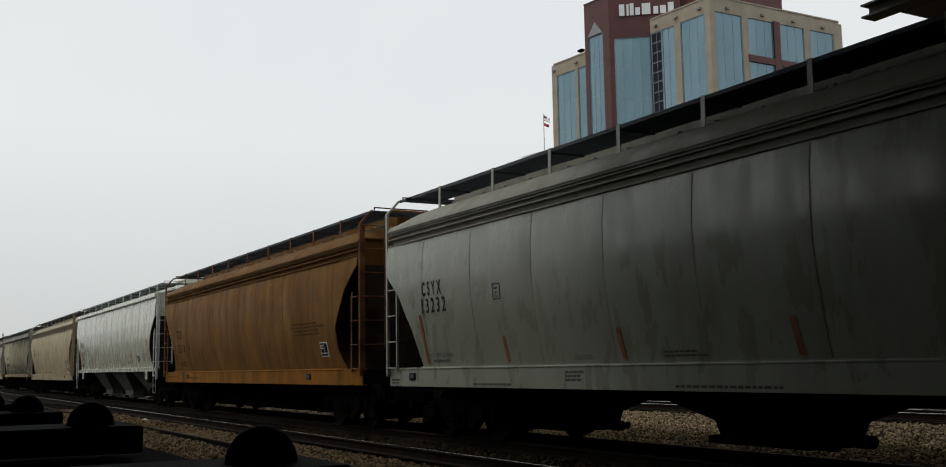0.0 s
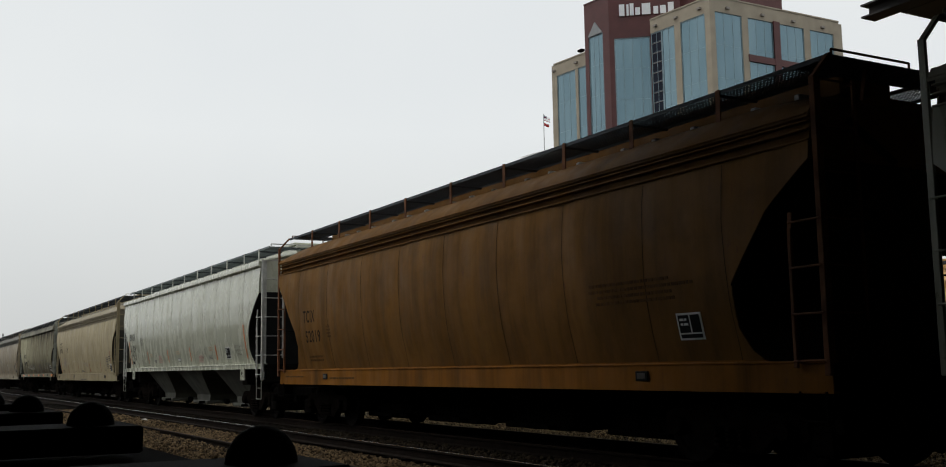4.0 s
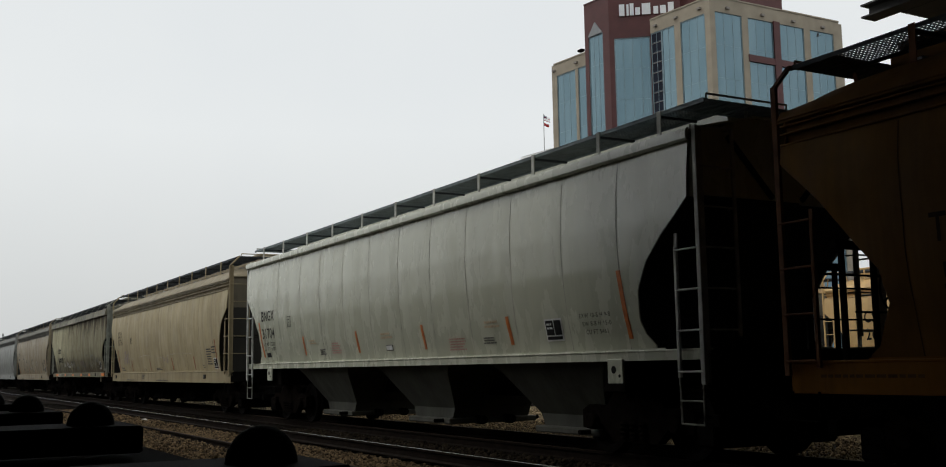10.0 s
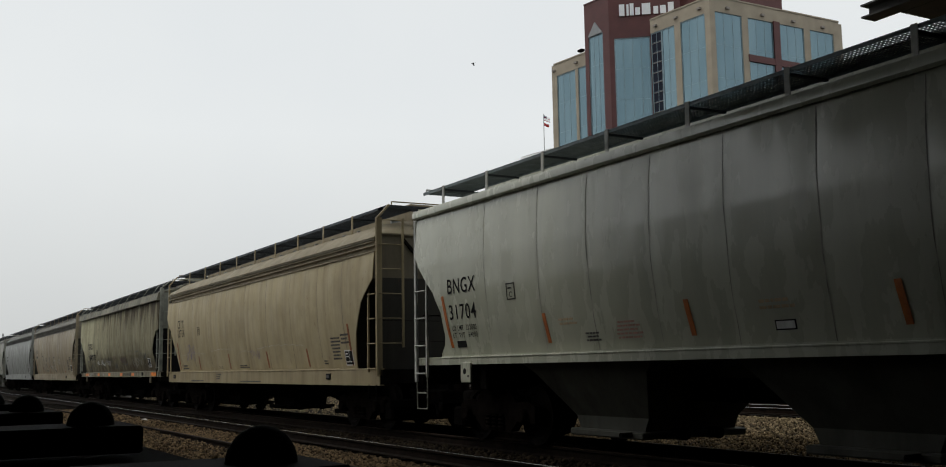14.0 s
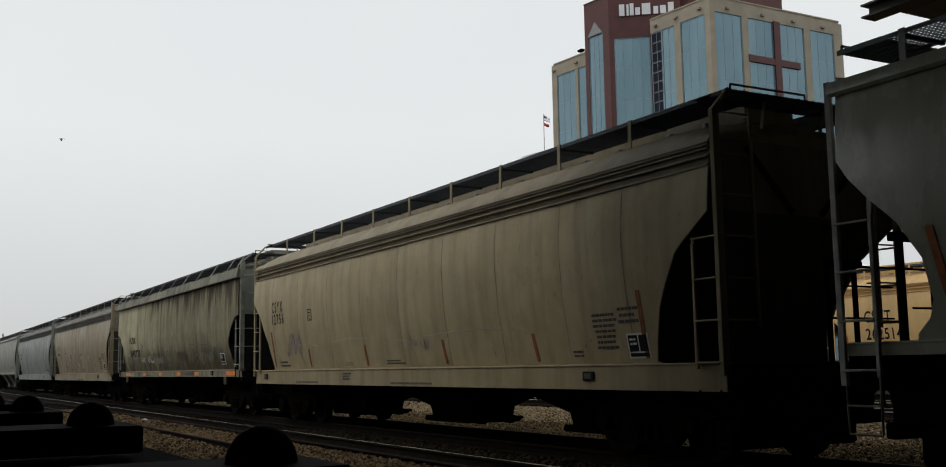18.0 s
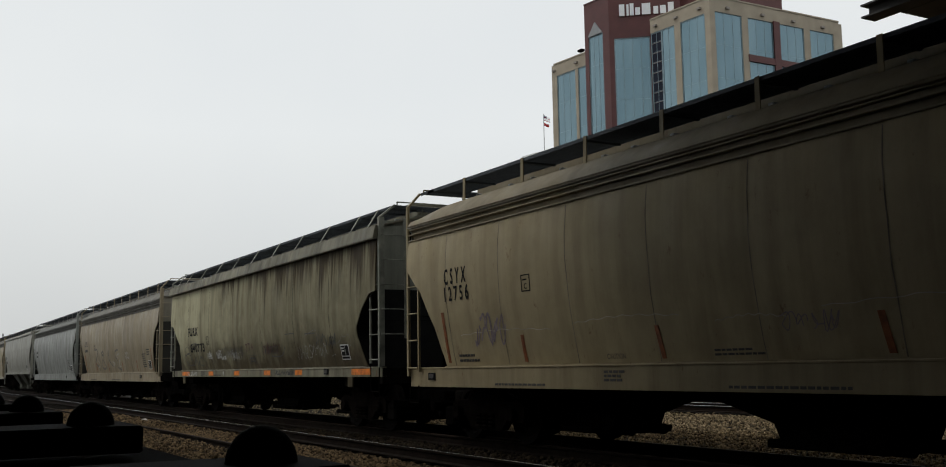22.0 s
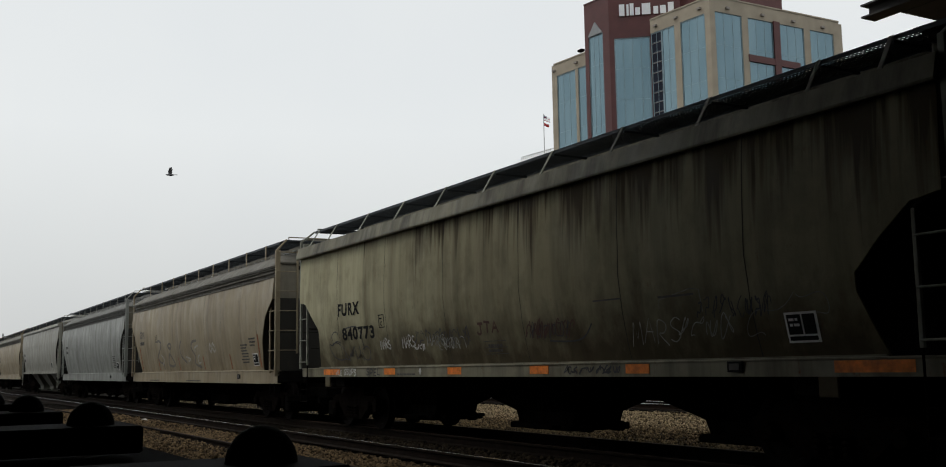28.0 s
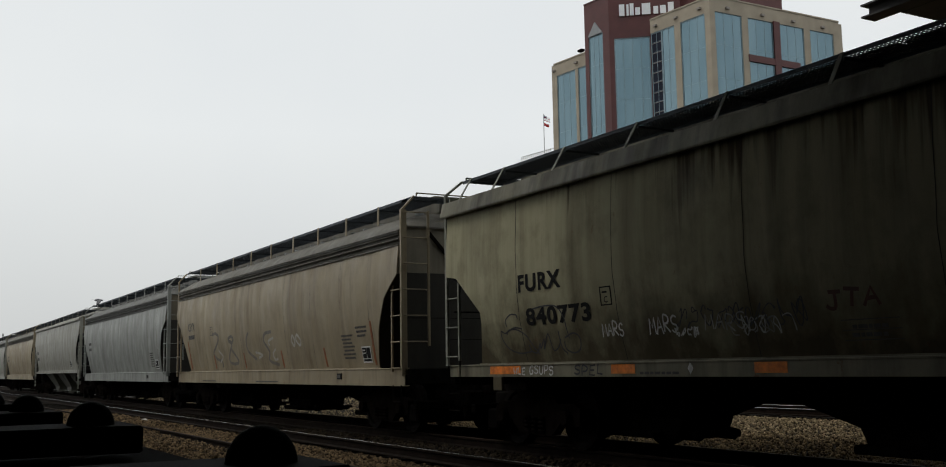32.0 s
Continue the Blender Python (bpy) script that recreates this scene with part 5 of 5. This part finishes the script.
strips(k, car, [(0.95, 1.6, 2.1, 0.0)], ORANGE)

# ---------------------------------------------------------------- overhead bridge
# The concrete is kept dark so that little light bounces under the deck.
CONC = plain("dark low-bounce concrete", (0.05, 0.047, 0.042), 0.9, 0, 0.3, 0.9, 0.3)
GIRDER = plain("dark painted girder steel", (0.05, 0.045, 0.043), 0.7, 0.0, 0.35, 2.5)
bridge = thing("road_bridge", "dark steel girder road bridge with a concrete deck crossing over the tracks", "bridge", kind="structure")


def skewed(shape):
    """Shears a shape along y; the deck's skew is picked to shade the train."""
    shape.v = [(x + 0.32 * (y - 13.87), y, z) for x, y, z in shape.v]
    return shape


# The deck's reach beyond the view is chosen to darken the train below it.
part("deck", skewed(Shape().box(-10.75, 95.0, -30.0, 60.0, 7.85, 8.3)), CONC, bridge)
part("parapet", skewed(Shape().cbox(-11.0, -10.6, -30.0, 60.0, 8.3, 9.2, 0.03)), CONC, bridge)


def girder(x, y0, y1, z0, z1, w=0.36):
    s = Shape().box(x - w / 2, x + w / 2, y0, y1, z0, z0 + 0.03).box(x - 0.012, x + 0.012, y0, y1, z0 + 0.03, z1 - 0.03).box(x - w / 2, x + w / 2, y0, y1, z1 - 0.03, z1)
    for i in range(int((y1 - y0) / 1.6)):
        s.box(x - w / 2 + 0.02, x + w / 2 - 0.02, y0 + 0.8 + 1.6 * i, y0 + 0.815 + 1.6 * i, z0 + 0.03, z1 - 0.03)
    return s


for i in range(26):
    part("girder", skewed(girder(-10.7 + i * 4.0, -30, 60, 7.03, 7.85)), GIRDER, bridge)
for y in (13.87, 45.0):
    s = Shape().box(-11.36, 92.0, y - 0.165, y + 0.165, 6.8, 6.83).box(-11.32, 92.0, y - 0.012, y + 0.012, 6.83, 7.0).box(-11.36, 92.0, y - 0.165, y + 0.165, 7.0, 7.03)
    part("cap_beam", s, GIRDER, bridge)
part("bearing_beam", Shape().box(-10.86, 92.0, 14.06, 19.0, 6.8, 7.0), GIRDER, bridge)
# Unseen walls, added to close off light from behind and from the right.
part("unseen_abutment", Shape().box(-12.3, 95.0, -6.0, -1.1, -0.5, 7.84), CONC, bridge)
part("unseen_abutment", Shape().box(-10.75, 95.0, 50.0, 51.5, -0.5, 7.84), CONC, bridge)
part("unseen_end_wall", Shape().box(94.0, 95.0, -1.1, 50.0, -0.5, 7.84), CONC, bridge)
for x in (-10.2, -2.0, 6.0, 14.0, 22.0, 31.0):
    part("column", Shape().cbox(x - 0.4, x + 0.4, 44.6, 45.4, -0.5, 6.8, 0.05), CONC, bridge)
# Unseen wall: near run follows the cars' reflections, far run is added for shade.
tagged(new("unseen_wall", Shape().prism([(-110.0, -0.5), (-12.3, -0.5), (-12.3, 4.1), (-20.6, 4.1), (-22.0, 3.4), (-110.0, 3.4)], 1, -4.4, -1.0).mesh("unseen_wall", CONC)), "unseen dark concrete wall behind the camera, added to hold back sky light", "wall", kind="structure")

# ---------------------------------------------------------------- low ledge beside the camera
# Ledge and plates are coloured almost black for the shade under the bridge.
IRON = plain("shade-dark iron", (0.004, 0.004, 0.004), 0.8, 0.0, 0.3, 12, 0.2, 0.08)
LEDGE = plain("shade-dark concrete ledge", (0.003, 0.003, 0.003), 0.95, 0, 0.5, 6, 0.3, 0.03)
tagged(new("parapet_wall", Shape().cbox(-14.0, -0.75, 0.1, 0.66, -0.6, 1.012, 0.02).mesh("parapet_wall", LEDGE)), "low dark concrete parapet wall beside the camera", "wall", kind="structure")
lug = thing("tie_plate", "iron plate with a round-headed bolt lying across the ledge, coloured black for shade", "plate", "plates on the ledge")
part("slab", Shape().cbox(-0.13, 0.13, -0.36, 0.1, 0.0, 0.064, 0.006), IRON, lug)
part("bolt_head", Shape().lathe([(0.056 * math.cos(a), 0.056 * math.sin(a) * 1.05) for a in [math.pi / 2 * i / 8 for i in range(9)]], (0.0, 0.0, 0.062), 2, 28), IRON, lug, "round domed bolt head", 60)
lug.matrix_basis = pose(-1.60, 0.512, 1.013)
for x, y in ((-2.72, 0.44), (-3.88, 0.42), (-5.03, 0.40), (-6.2, 0.38)):
    copy_thing(lug, pose(x, y, 1.029))

# ---------------------------------------------------------------- office tower
def glass_material():
    m, n, l, p = material("blue-green reflective glazing")
    c = blend(n, l, level(n, l, noise_node(n, l, 0.25, 4, (1, 1, 0.2)), 0.35, 0.65), (0.13, 0.22, 0.265), (0.19, 0.29, 0.335))
    l.new(c, p.inputs["Base Color"])
    p.inputs["Metallic"].default_value, p.inputs["Roughness"].default_value = 0.55, 0.16
    return m


GLASS = glass_material()
SAND = plain("sand-coloured precast concrete", (0.40, 0.345, 0.265), 0.85, 0, 0.12, 0.6, 0.15)
MAROON = plain("maroon granite cladding", (0.105, 0.032, 0.03), 0.5, 0, 0.15, 0.6, 0.1)
DARKGLASS = plain("black glazing", (0.012, 0.015, 0.028), 0.4, 0.0, 0.2, 0.6, 0.02, 0.08)
MULLION = plain("window mullion", (0.2, 0.27, 0.3), 0.4, 0.4, 0.2, 2)
SIGNWHITE = plain("white sign letters", (0.85, 0.86, 0.87), 0.5, 0, 0.05, 2)
# Glazed gable: the sky mirrored in it is put into a flat pale colour.
PALE_GABLE = plain("pale gable glazing", (0.33, 0.34, 0.35), 0.8, 0, 0.1, 1.0)
SPECK = plain("small flood lamp housing", (0.3, 0.27, 0.24), 0.6, 0, 0.2, 3)

AX, BX = Vector((-0.995, -0.095, 0)), Vector((0.0, 1.0, 0))
CORNER = Vector((-86.93, 79.80, 0))
tower = thing("office_tower", "sand and maroon office tower with blue-green glass bays", "building")


def face_box(origin, d, u0, u1, z0, z1, out, depth):
    """A block on a facade that runs along d; out > 0 stands proud of it, depth goes inwards."""
    n = Vector((d.y, -d.x, 0))
    if n.dot(Vector((0, 0, 0)) - origin) < 0:
        n = -n
    s = Shape()
    vs = [origin + d * u + n * q + Vector((0, 0, z)) for z in (z0, z1) for u, q in ((u0, out), (u1, out), (u1, -depth), (u0, -depth))]
    return s.add(vs, [(0, 3, 2, 1), (4, 5, 6, 7), (0, 1, 5, 4), (1, 2, 6, 5), (2, 3, 7, 6), (3, 0, 4, 7)])


def bay(origin, d, u0, u1, z1, mat=GLASS, gap=1.3, rows=3.9, z0=0.0):
    """A glazed bay with its frame and thin mullions."""
    g = part("window_bay", face_box(origin, d, u0, u1, z0, z1, -0.12, 0.5), mat, tower, "tall reflective glass bay")
    fr = Shape()
    for a, b in ((u0, u0 + 0.12), (u1 - 0.12, u1)):
        q = face_box(origin, d, a, b, z0, z1, -0.06, 0.5)
        fr.add(q.v, q.f)
    q = face_box(origin, d, u0, u1, z1 - 0.14, z1, -0.06, 0.5)
    fr.add(q.v, q.f)
    part("window_frame", fr, MULLION, g)
    n = max(1, round((u1 - u0) / gap))
    for i in range(1, n):
        u = u0 + (u1 - u0) * i / n
        part("mullion", face_box(origin, d, u - 0.035, u + 0.035, z0, z1, -0.105, 0.4), MULLION, g)
    z = z1 - rows
    while z > 24:
        part("transom", face_box(origin, d, u0, u1, z - 0.02, z + 0.02, -0.11, 0.4), MULLION, g)
        z -= rows
    return g


def wall_with_bays(origin, d, u0, u1, top, bays, mat, head=1.6):
    """Pillars between bays and a parapet above them."""
    cuts = [u0] + [v for b in bays for v in b[:2]] + [u1]
    for a, b in zip(cuts[::2], cuts[1::2]):
        if b - a > 0.02:
            part("pillar", face_box(origin, d, a, b, 0, top - head, 0, 0.8), mat, tower)
    part("parapet", face_box(origin, d, u0, u1, top - head, top, 0.002, 0.8), mat, tower)
    part("coping", face_box(origin, d, u0, u1, top, top + 0.18, 0.08, 0.9), mat, tower)
    for b in bays:
        bay(origin, d, *b)


# right wing
wall_with_bays(CORNER, AX, 0.0, 9.55, 42.65, [(0.8, 4.65, 41.0), (5.6, 7.75, 41.0), (7.75, 9.55, 41.0, DARKGLASS, 0.9, 1.22)], SAND, 1.65)
for i in range(14):
    part("grid_bar", face_box(CORNER, AX, 7.8, 9.5, 25 + i * 1.22, 25.05 + i * 1.22, -0.06, 0.25), SPECK, tower)
wall_with_bays(CORNER, BX, 0.0, 20.9, 42.8, [(0.73, 4.86, 41.24), (5.79, 9.81, 41.24), (10.78, 14.86, 41.24), (15.87, 19.9, 41.24)], SAND, 1.65)
part("maroon_pillar", face_box(CORNER, BX, 9.81, 10.78, 20, 41.3, 0.12, 0.4), MAROON, tower)
part("maroon_beam", face_box(CORNER, BX, 5.65, 13.9, 35.91, 36.71, 0.1, 0.4), MAROON, tower)
part("corner_post", Shape().prism([(CORNER.x + a, CORNER.y + b) for a, b in ((0.25, -0.25), (0.3, 0.5), (-0.5, 0.4), (-0.5, -0.3))], 2, 0, 42.65), SAND, tower)
part("roof", Shape().prism([tuple((CORNER + AX * a + BX * b)[:2]) for a, b in ((0.3, 0.3), (9.4, 0.3), (9.4, 20.6), (0.3, 20.6))], 2, 41.2, 41.6), SAND, tower)
part("back_wall", face_box(CORNER + BX * 20.9, AX, 0.0, 9.5, 0, 42.65, 0, 0.6), SAND, tower)
for d, us in ((AX, (1.5, 5.2, 8.6)), (BX, (2.6, 8.0, 13.0, 18.0))):
    for u in us:
        part("flood_lamp", face_box(CORNER, d, u - 0.25, u + 0.25, 41.6, 41.85, 0.3, 0.1), SPECK, tower)
# maroon core with its chamfered front
CHAM, CPT = Vector((0.6367, 0.7711, 0)), Vector((-96.725, 81.875, 0))
KNEE = Vector((-101.29, 76.34, 0))
wall_with_bays(CPT, CHAM, -7.17, 1.6, 52.0, [(-6.6, -2.2, 41.4, GLASS, 1.1)], MAROON, 10.6)
wall_with_bays(KNEE, AX, 0.0, 4.6, 47.0, [(1.2, 3.9, 42.6, GLASS, 0.95)], MAROON, 4.4)
part("upper_block", Shape().prism([tuple(p[:2]) for p in (KNEE + Vector((-1.2, 1.3, 0)), KNEE + AX * 4.5 + Vector((0, 1.3, 0)), KNEE + AX * 4.5 + Vector((0, 24, 0)), CORNER + AX * 4.0 + BX * 16.0, CORNER + AX * 4.0 + BX * 8.0, CPT + CHAM * 1.4 + Vector((-1.0, 0.8, 0)))], 2, 30, 46.4), MAROON, tower)
a, b = KNEE + AX * 1.2, KNEE + AX * 3.9
n = Vector((AX.y, -AX.x, 0))
n = n if n.dot(KNEE) < 0 else -n
apex = KNEE + AX * 2.55 + n * 0.12
part("window_gable", Shape().add([a + n * 0.1 + Vector((0, 0, 42.6)), b + n * 0.1 + Vector((0, 0, 42.6)), apex + Vector((0, 0, 44.3)), a - n * 0.4 + Vector((0, 0, 42.6)), b - n * 0.4 + Vector((0, 0, 42.6)), apex - n * 0.5 + Vector((0, 0, 44.3))],
     [(0, 1, 2), (5, 4, 3), (0, 2, 5, 3), (1, 4, 5, 2), (0, 3, 4, 1)]), PALE_GABLE, tower, "pale pointed head of the corner window")
# sign over the chamfered front: plain blocks in place of its lettering
sign = thing("rooftop_sign", "row of raised white sign shapes on the maroon tower", "sign")
u = -5.85
for w, h in ((0.85, 1.55), (0.35, 1.5), (0.6, 1.6), (0.75, 1.0), (1.35, 1.5), (0.75, 1.0), (0.9, 1.05), (0.9, 1.4)):
    q = face_box(CPT, CHAM, u, u + w * 0.78, 44.15, 44.15 + h * 0.95, 0.25, -0.05)
    part("sign_block", q, SIGNWHITE, sign)
    u += w + 0.06
# left wing
LW = Vector((-105.93, 76.9, 0))
wall_with_bays(LW, AX, 0.0, 7.65, 41.25, [(1.0, 2.75, 39.65), (3.25, 7.05, 39.65)], SAND, 1.6)
part("side_wall", face_box(LW + AX * 7.65, Vector((0, 1, 0)), 0.0, 18.0, 0, 41.25, 0, 0.5), SAND, tower)
part("roof", Shape().box(LW.x - 7.4, LW.x, LW.y + 0.2, LW.y + 18, 40.2, 40.6), SAND, tower)
for u in (2.9, 7.5):
    part("flood_lamp", face_box(LW, AX, u - 0.25, u + 0.25, 40.3, 40.55, 0.3, 0.1), SPECK, tower)
lamp = part("roof_light", Shape().rod(LW + AX * 2.6 + Vector((0, 0.5, 41.2)), LW + AX * 2.6 + Vector((0, 0.5, 42.0)), 0.05, 6), STEEL_DARK, tower)
part("lamp_head", Shape().cbox(LW.x - 3.1, LW.x - 2.2, LW.y + 0.0, LW.y + 0.6, 41.9, 42.2, 0.05), STEEL_DARK, lamp)

# flagpole and low roof beyond
pole = thing("flagpole", "thin pale flagpole with two flags on a distant roof", "flagpole")
part("pole", Shape().rod((-133.87, 87.62, 20.0), (-133.83, 87.66, 40.3), 0.06, 8), GALV, pole)
flag_blue = plain("blue flag cloth", (0.05, 0.07, 0.2), 0.8)
flag_red = plain("red flag cloth", (0.5, 0.04, 0.04), 0.8)
fd = Vector((0.487, 0.873, 0))


def cloth(u0, u1, z0, z1, mat, name):
    rows = []
    for i in range(3):
        z = z0 + (z1 - z0) * i / 2
        rows.append([Vector((-133.83, 87.66, 0)) + fd * (u0 + (u1 - u0) * j / 6) + Vector((0.1 * math.sin(j * 1.3), 0, z - 0.08 * j * (u1 / 1.2))) for j in range(7)])
    part(name, Shape().sheet(rows, (0.02, 0, 0)), mat, pole)


cloth(0.0, 0.38, 39.72, 40.1, flag_blue, "flag_canton")
for i in range(4):
    cloth(0.02, 0.9, 39.3 + 0.2 * i, 39.4 + 0.2 * i, flag_red if i % 2 == 0 else WHITE, "flag_stripe")
cloth(0.02, 0.75, 38.45, 38.9, flag_red, "lower_flag")
hall = thing("distant_hall", "far pale building with a ribbed parapet", "building")
q0, q1 = Vector((-135.75, 84.68, 0)), Vector((-133.2, 88.65, 0))
hd = (q1 - q0).normalized()
part("wall", Shape().add([q0 + Vector((0, 0, z)) for z in (0, 32.9)] + [q1 + hd * 6 + Vector((0, 0, z)) for z in (0, 34.9)] + [q0 + Vector((-12, 6, z)) for z in (0, 32.9)] + [q1 + hd * 6 + Vector((-12, 6, z)) for z in (0, 34.9)],
     [(0, 2, 3, 1), (4, 5, 7, 6), (1, 3, 7, 5), (0, 1, 5, 4), (2, 6, 7, 3)]), plain("pale panel", (0.5, 0.5, 0.48), 0.7, 0, 0.1, 1.0), hall)
for i in range(16):
    p = q0 + hd * (0.3 * i)
    z = 33.0 + 1.3 * i / 15
    part("rib", Shape().box(p.x - 0.05, p.x + 0.05, p.y - 0.05, p.y + 0.05, z, z + 0.55), WHITE, hall)
part("cap", Shape().bar(q0 + Vector((0, 0, 33.58)), q1 + hd * 0.6 + Vector((0, 0, 34.9)), 0.12, 0.1), WHITE, hall)
board = thing("distant_sign_board", "small pale sign board on a post far down the line", "sign")
part("post", Shape().rod((-249.0, 21.6, -0.3), (-249.0, 21.6, 10.2), 0.12, 8), STEEL_DARK, board)
part("panel", Shape().cbox(-249.0, -248.8, 21.4, 23.0, 8.0, 9.6, 0.03), GALV, board)

# ---------------------------------------------------------------- birds
FEATHER = plain("grey feathers", (0.13, 0.13, 0.135), 0.8, 0, 0.3, 8)


def bird_shape():
    b = thing("bird", "dark grey pigeon in flight", "bird", "birds")
    rings = []
    for x, r in ((-0.17, 0.01), (-0.13, 0.03), (-0.05, 0.055), (0.04, 0.055), (0.1, 0.035), (0.14, 0.036), (0.17, 0.022), (0.2, 0.004)):
        rings.append((r, x))
    part("body", Shape().lathe(rings, (0, 0, 0), 0, 12), FEATHER, b, smooth=60)
    part("tail", Shape().add([(-0.12, -0.02, 0.0), (-0.12, 0.02, 0.0), (-0.3, 0.06, 0.005), (-0.3, -0.06, 0.005), (-0.12, -0.02, 0.01), (-0.12, 0.02, 0.01), (-0.3, 0.06, 0.012), (-0.3, -0.06, 0.012)],
         [(0, 1, 2, 3), (7, 6, 5, 4), (0, 4, 5, 1), (1, 5, 6, 2), (2, 6, 7, 3), (3, 7, 4, 0)]), FEATHER, b)
    for side in (-1, 1):
        loop = [(0.08, 0.02), (0.1, 0.16), (0.02, 0.34), (-0.08, 0.36), (-0.07, 0.18), (-0.06, 0.02)]
        part("wing", Shape().prism([(x, side * y) for x, y in loop], 2, 0.02, 0.032), FEATHER, b)
    return b


first = bird_shape()
BIRDS = [first] + [copy_thing(first, pose(0, 0, 0)) for _ in range(4)]


# ---------------------------------------------------------------- what moves
def travelled(t):
    """Metres that the train has rolled at t seconds; it slows from 3 to 1.7 m/s."""
    u = t / 32.0
    return u * (98.2717 + u * (-20.7602 + u * (-27.6466 + u * (52.8215 + u * (0.4862 + u * (-50.996 + u * 24.556))))))


def sight(px, py, dist):
    """A place dist metres out along the camera's line through the picture point given as shares of its width."""
    f = 0.5 / math.tan(radians(48.69) / 2)
    way = VIEW.to_3x3() @ Vector((px / f, py / f, -1.0))
    return Vector(EYE) + way.normalized() * dist


# share of the picture's width right of and above its middle, with times
FLIGHTS = [
    (24, [(0, -.1, .5), (0.8, .0, .265), (1.0, .0455, .226), (1.1, .072, .207), (1.2, .0935, .189), (1.3, .118, .173), (1.5, .158, .138), (1.9, .24, .06), (4, .9, -.1), (32, 3, -.1)]),
    (60, [(0, .6, .08), (4, .05, .03), (5.5, -.212, .06), (6.0, -.328, .099), (6.5, -.447, .143), (7.5, -.7, .25), (32, -5, 1.5)]),
    (110, [(0, .9, .4), (14, .0, .18), (16.5, -.311, .138), (17.0, -.337, .11), (17.5, -.376, .097), (18.0, -.435, .1), (19.0, -.6, .12), (32, -3, .8)]),
    (75, [(0, -3, .4), (17, -1.2, .2), (20.0, -.419, .153), (20.5, -.239, .135), (21.0, -.084, .126), (21.5, .063, .113), (23, .5, .08), (32, 3, .1)]),
    (48, [(0, 3, .3), (24, .6, .16), (27.5, -.236, .082), (28.0, -.320, .062), (28.5, -.374, .033), (29.0, -.428, 0.0), (29.5, -.471, -.034), (30.0, -.488, -.047), (30.5, -.471, -.056), (31.0, -.447, -.066), (31.5, -.416, -.069), (32.0, -.396, -.0705)]),
]


def motions():
    spots = [(t, travelled(t)) for t in range(0, 33)]
    for thing_, left in CARS:
        walk(thing_, [(t, pose(left + s, 9.75, 0)) for t, s in spots])
    turns = [(k * 0.2, math.degrees(travelled(k * 0.2) / 0.46)) for k in range(161)]
    for w in MOVING_WHEELS:
        at = w.matrix_basis.translation.copy()
        walk(w, [(t, pose(at.x, at.y, at.z, 0, a, 0)) for t, a in turns])
    for b, (dist, way) in zip(BIRDS, FLIGHTS):
        rows = []
        pts = [(t, sight(px, py, dist)) for t, px, py in way]
        for i, (t, p) in enumerate(pts):
            d = (pts[min(i + 1, len(pts) - 1)][1] - pts[max(i - 1, 0)][1])
            head = math.degrees(math.atan2(d.y, d.x))
            rows.append((t, pose(*p, 0, 0, head)))
        walk(b, rows)
        for w in [c for c in b.children if c.name.startswith("wing")]:
            side = 1 if max(v.co.y for v in w.data.vertices) > 0.1 else -1
            walk(w, [(k * 0.1, pose(0, 0, 0, side * (52, -34, -28)[(k + 2) % 3], 0, 0)) for k in range(321)])


motions()
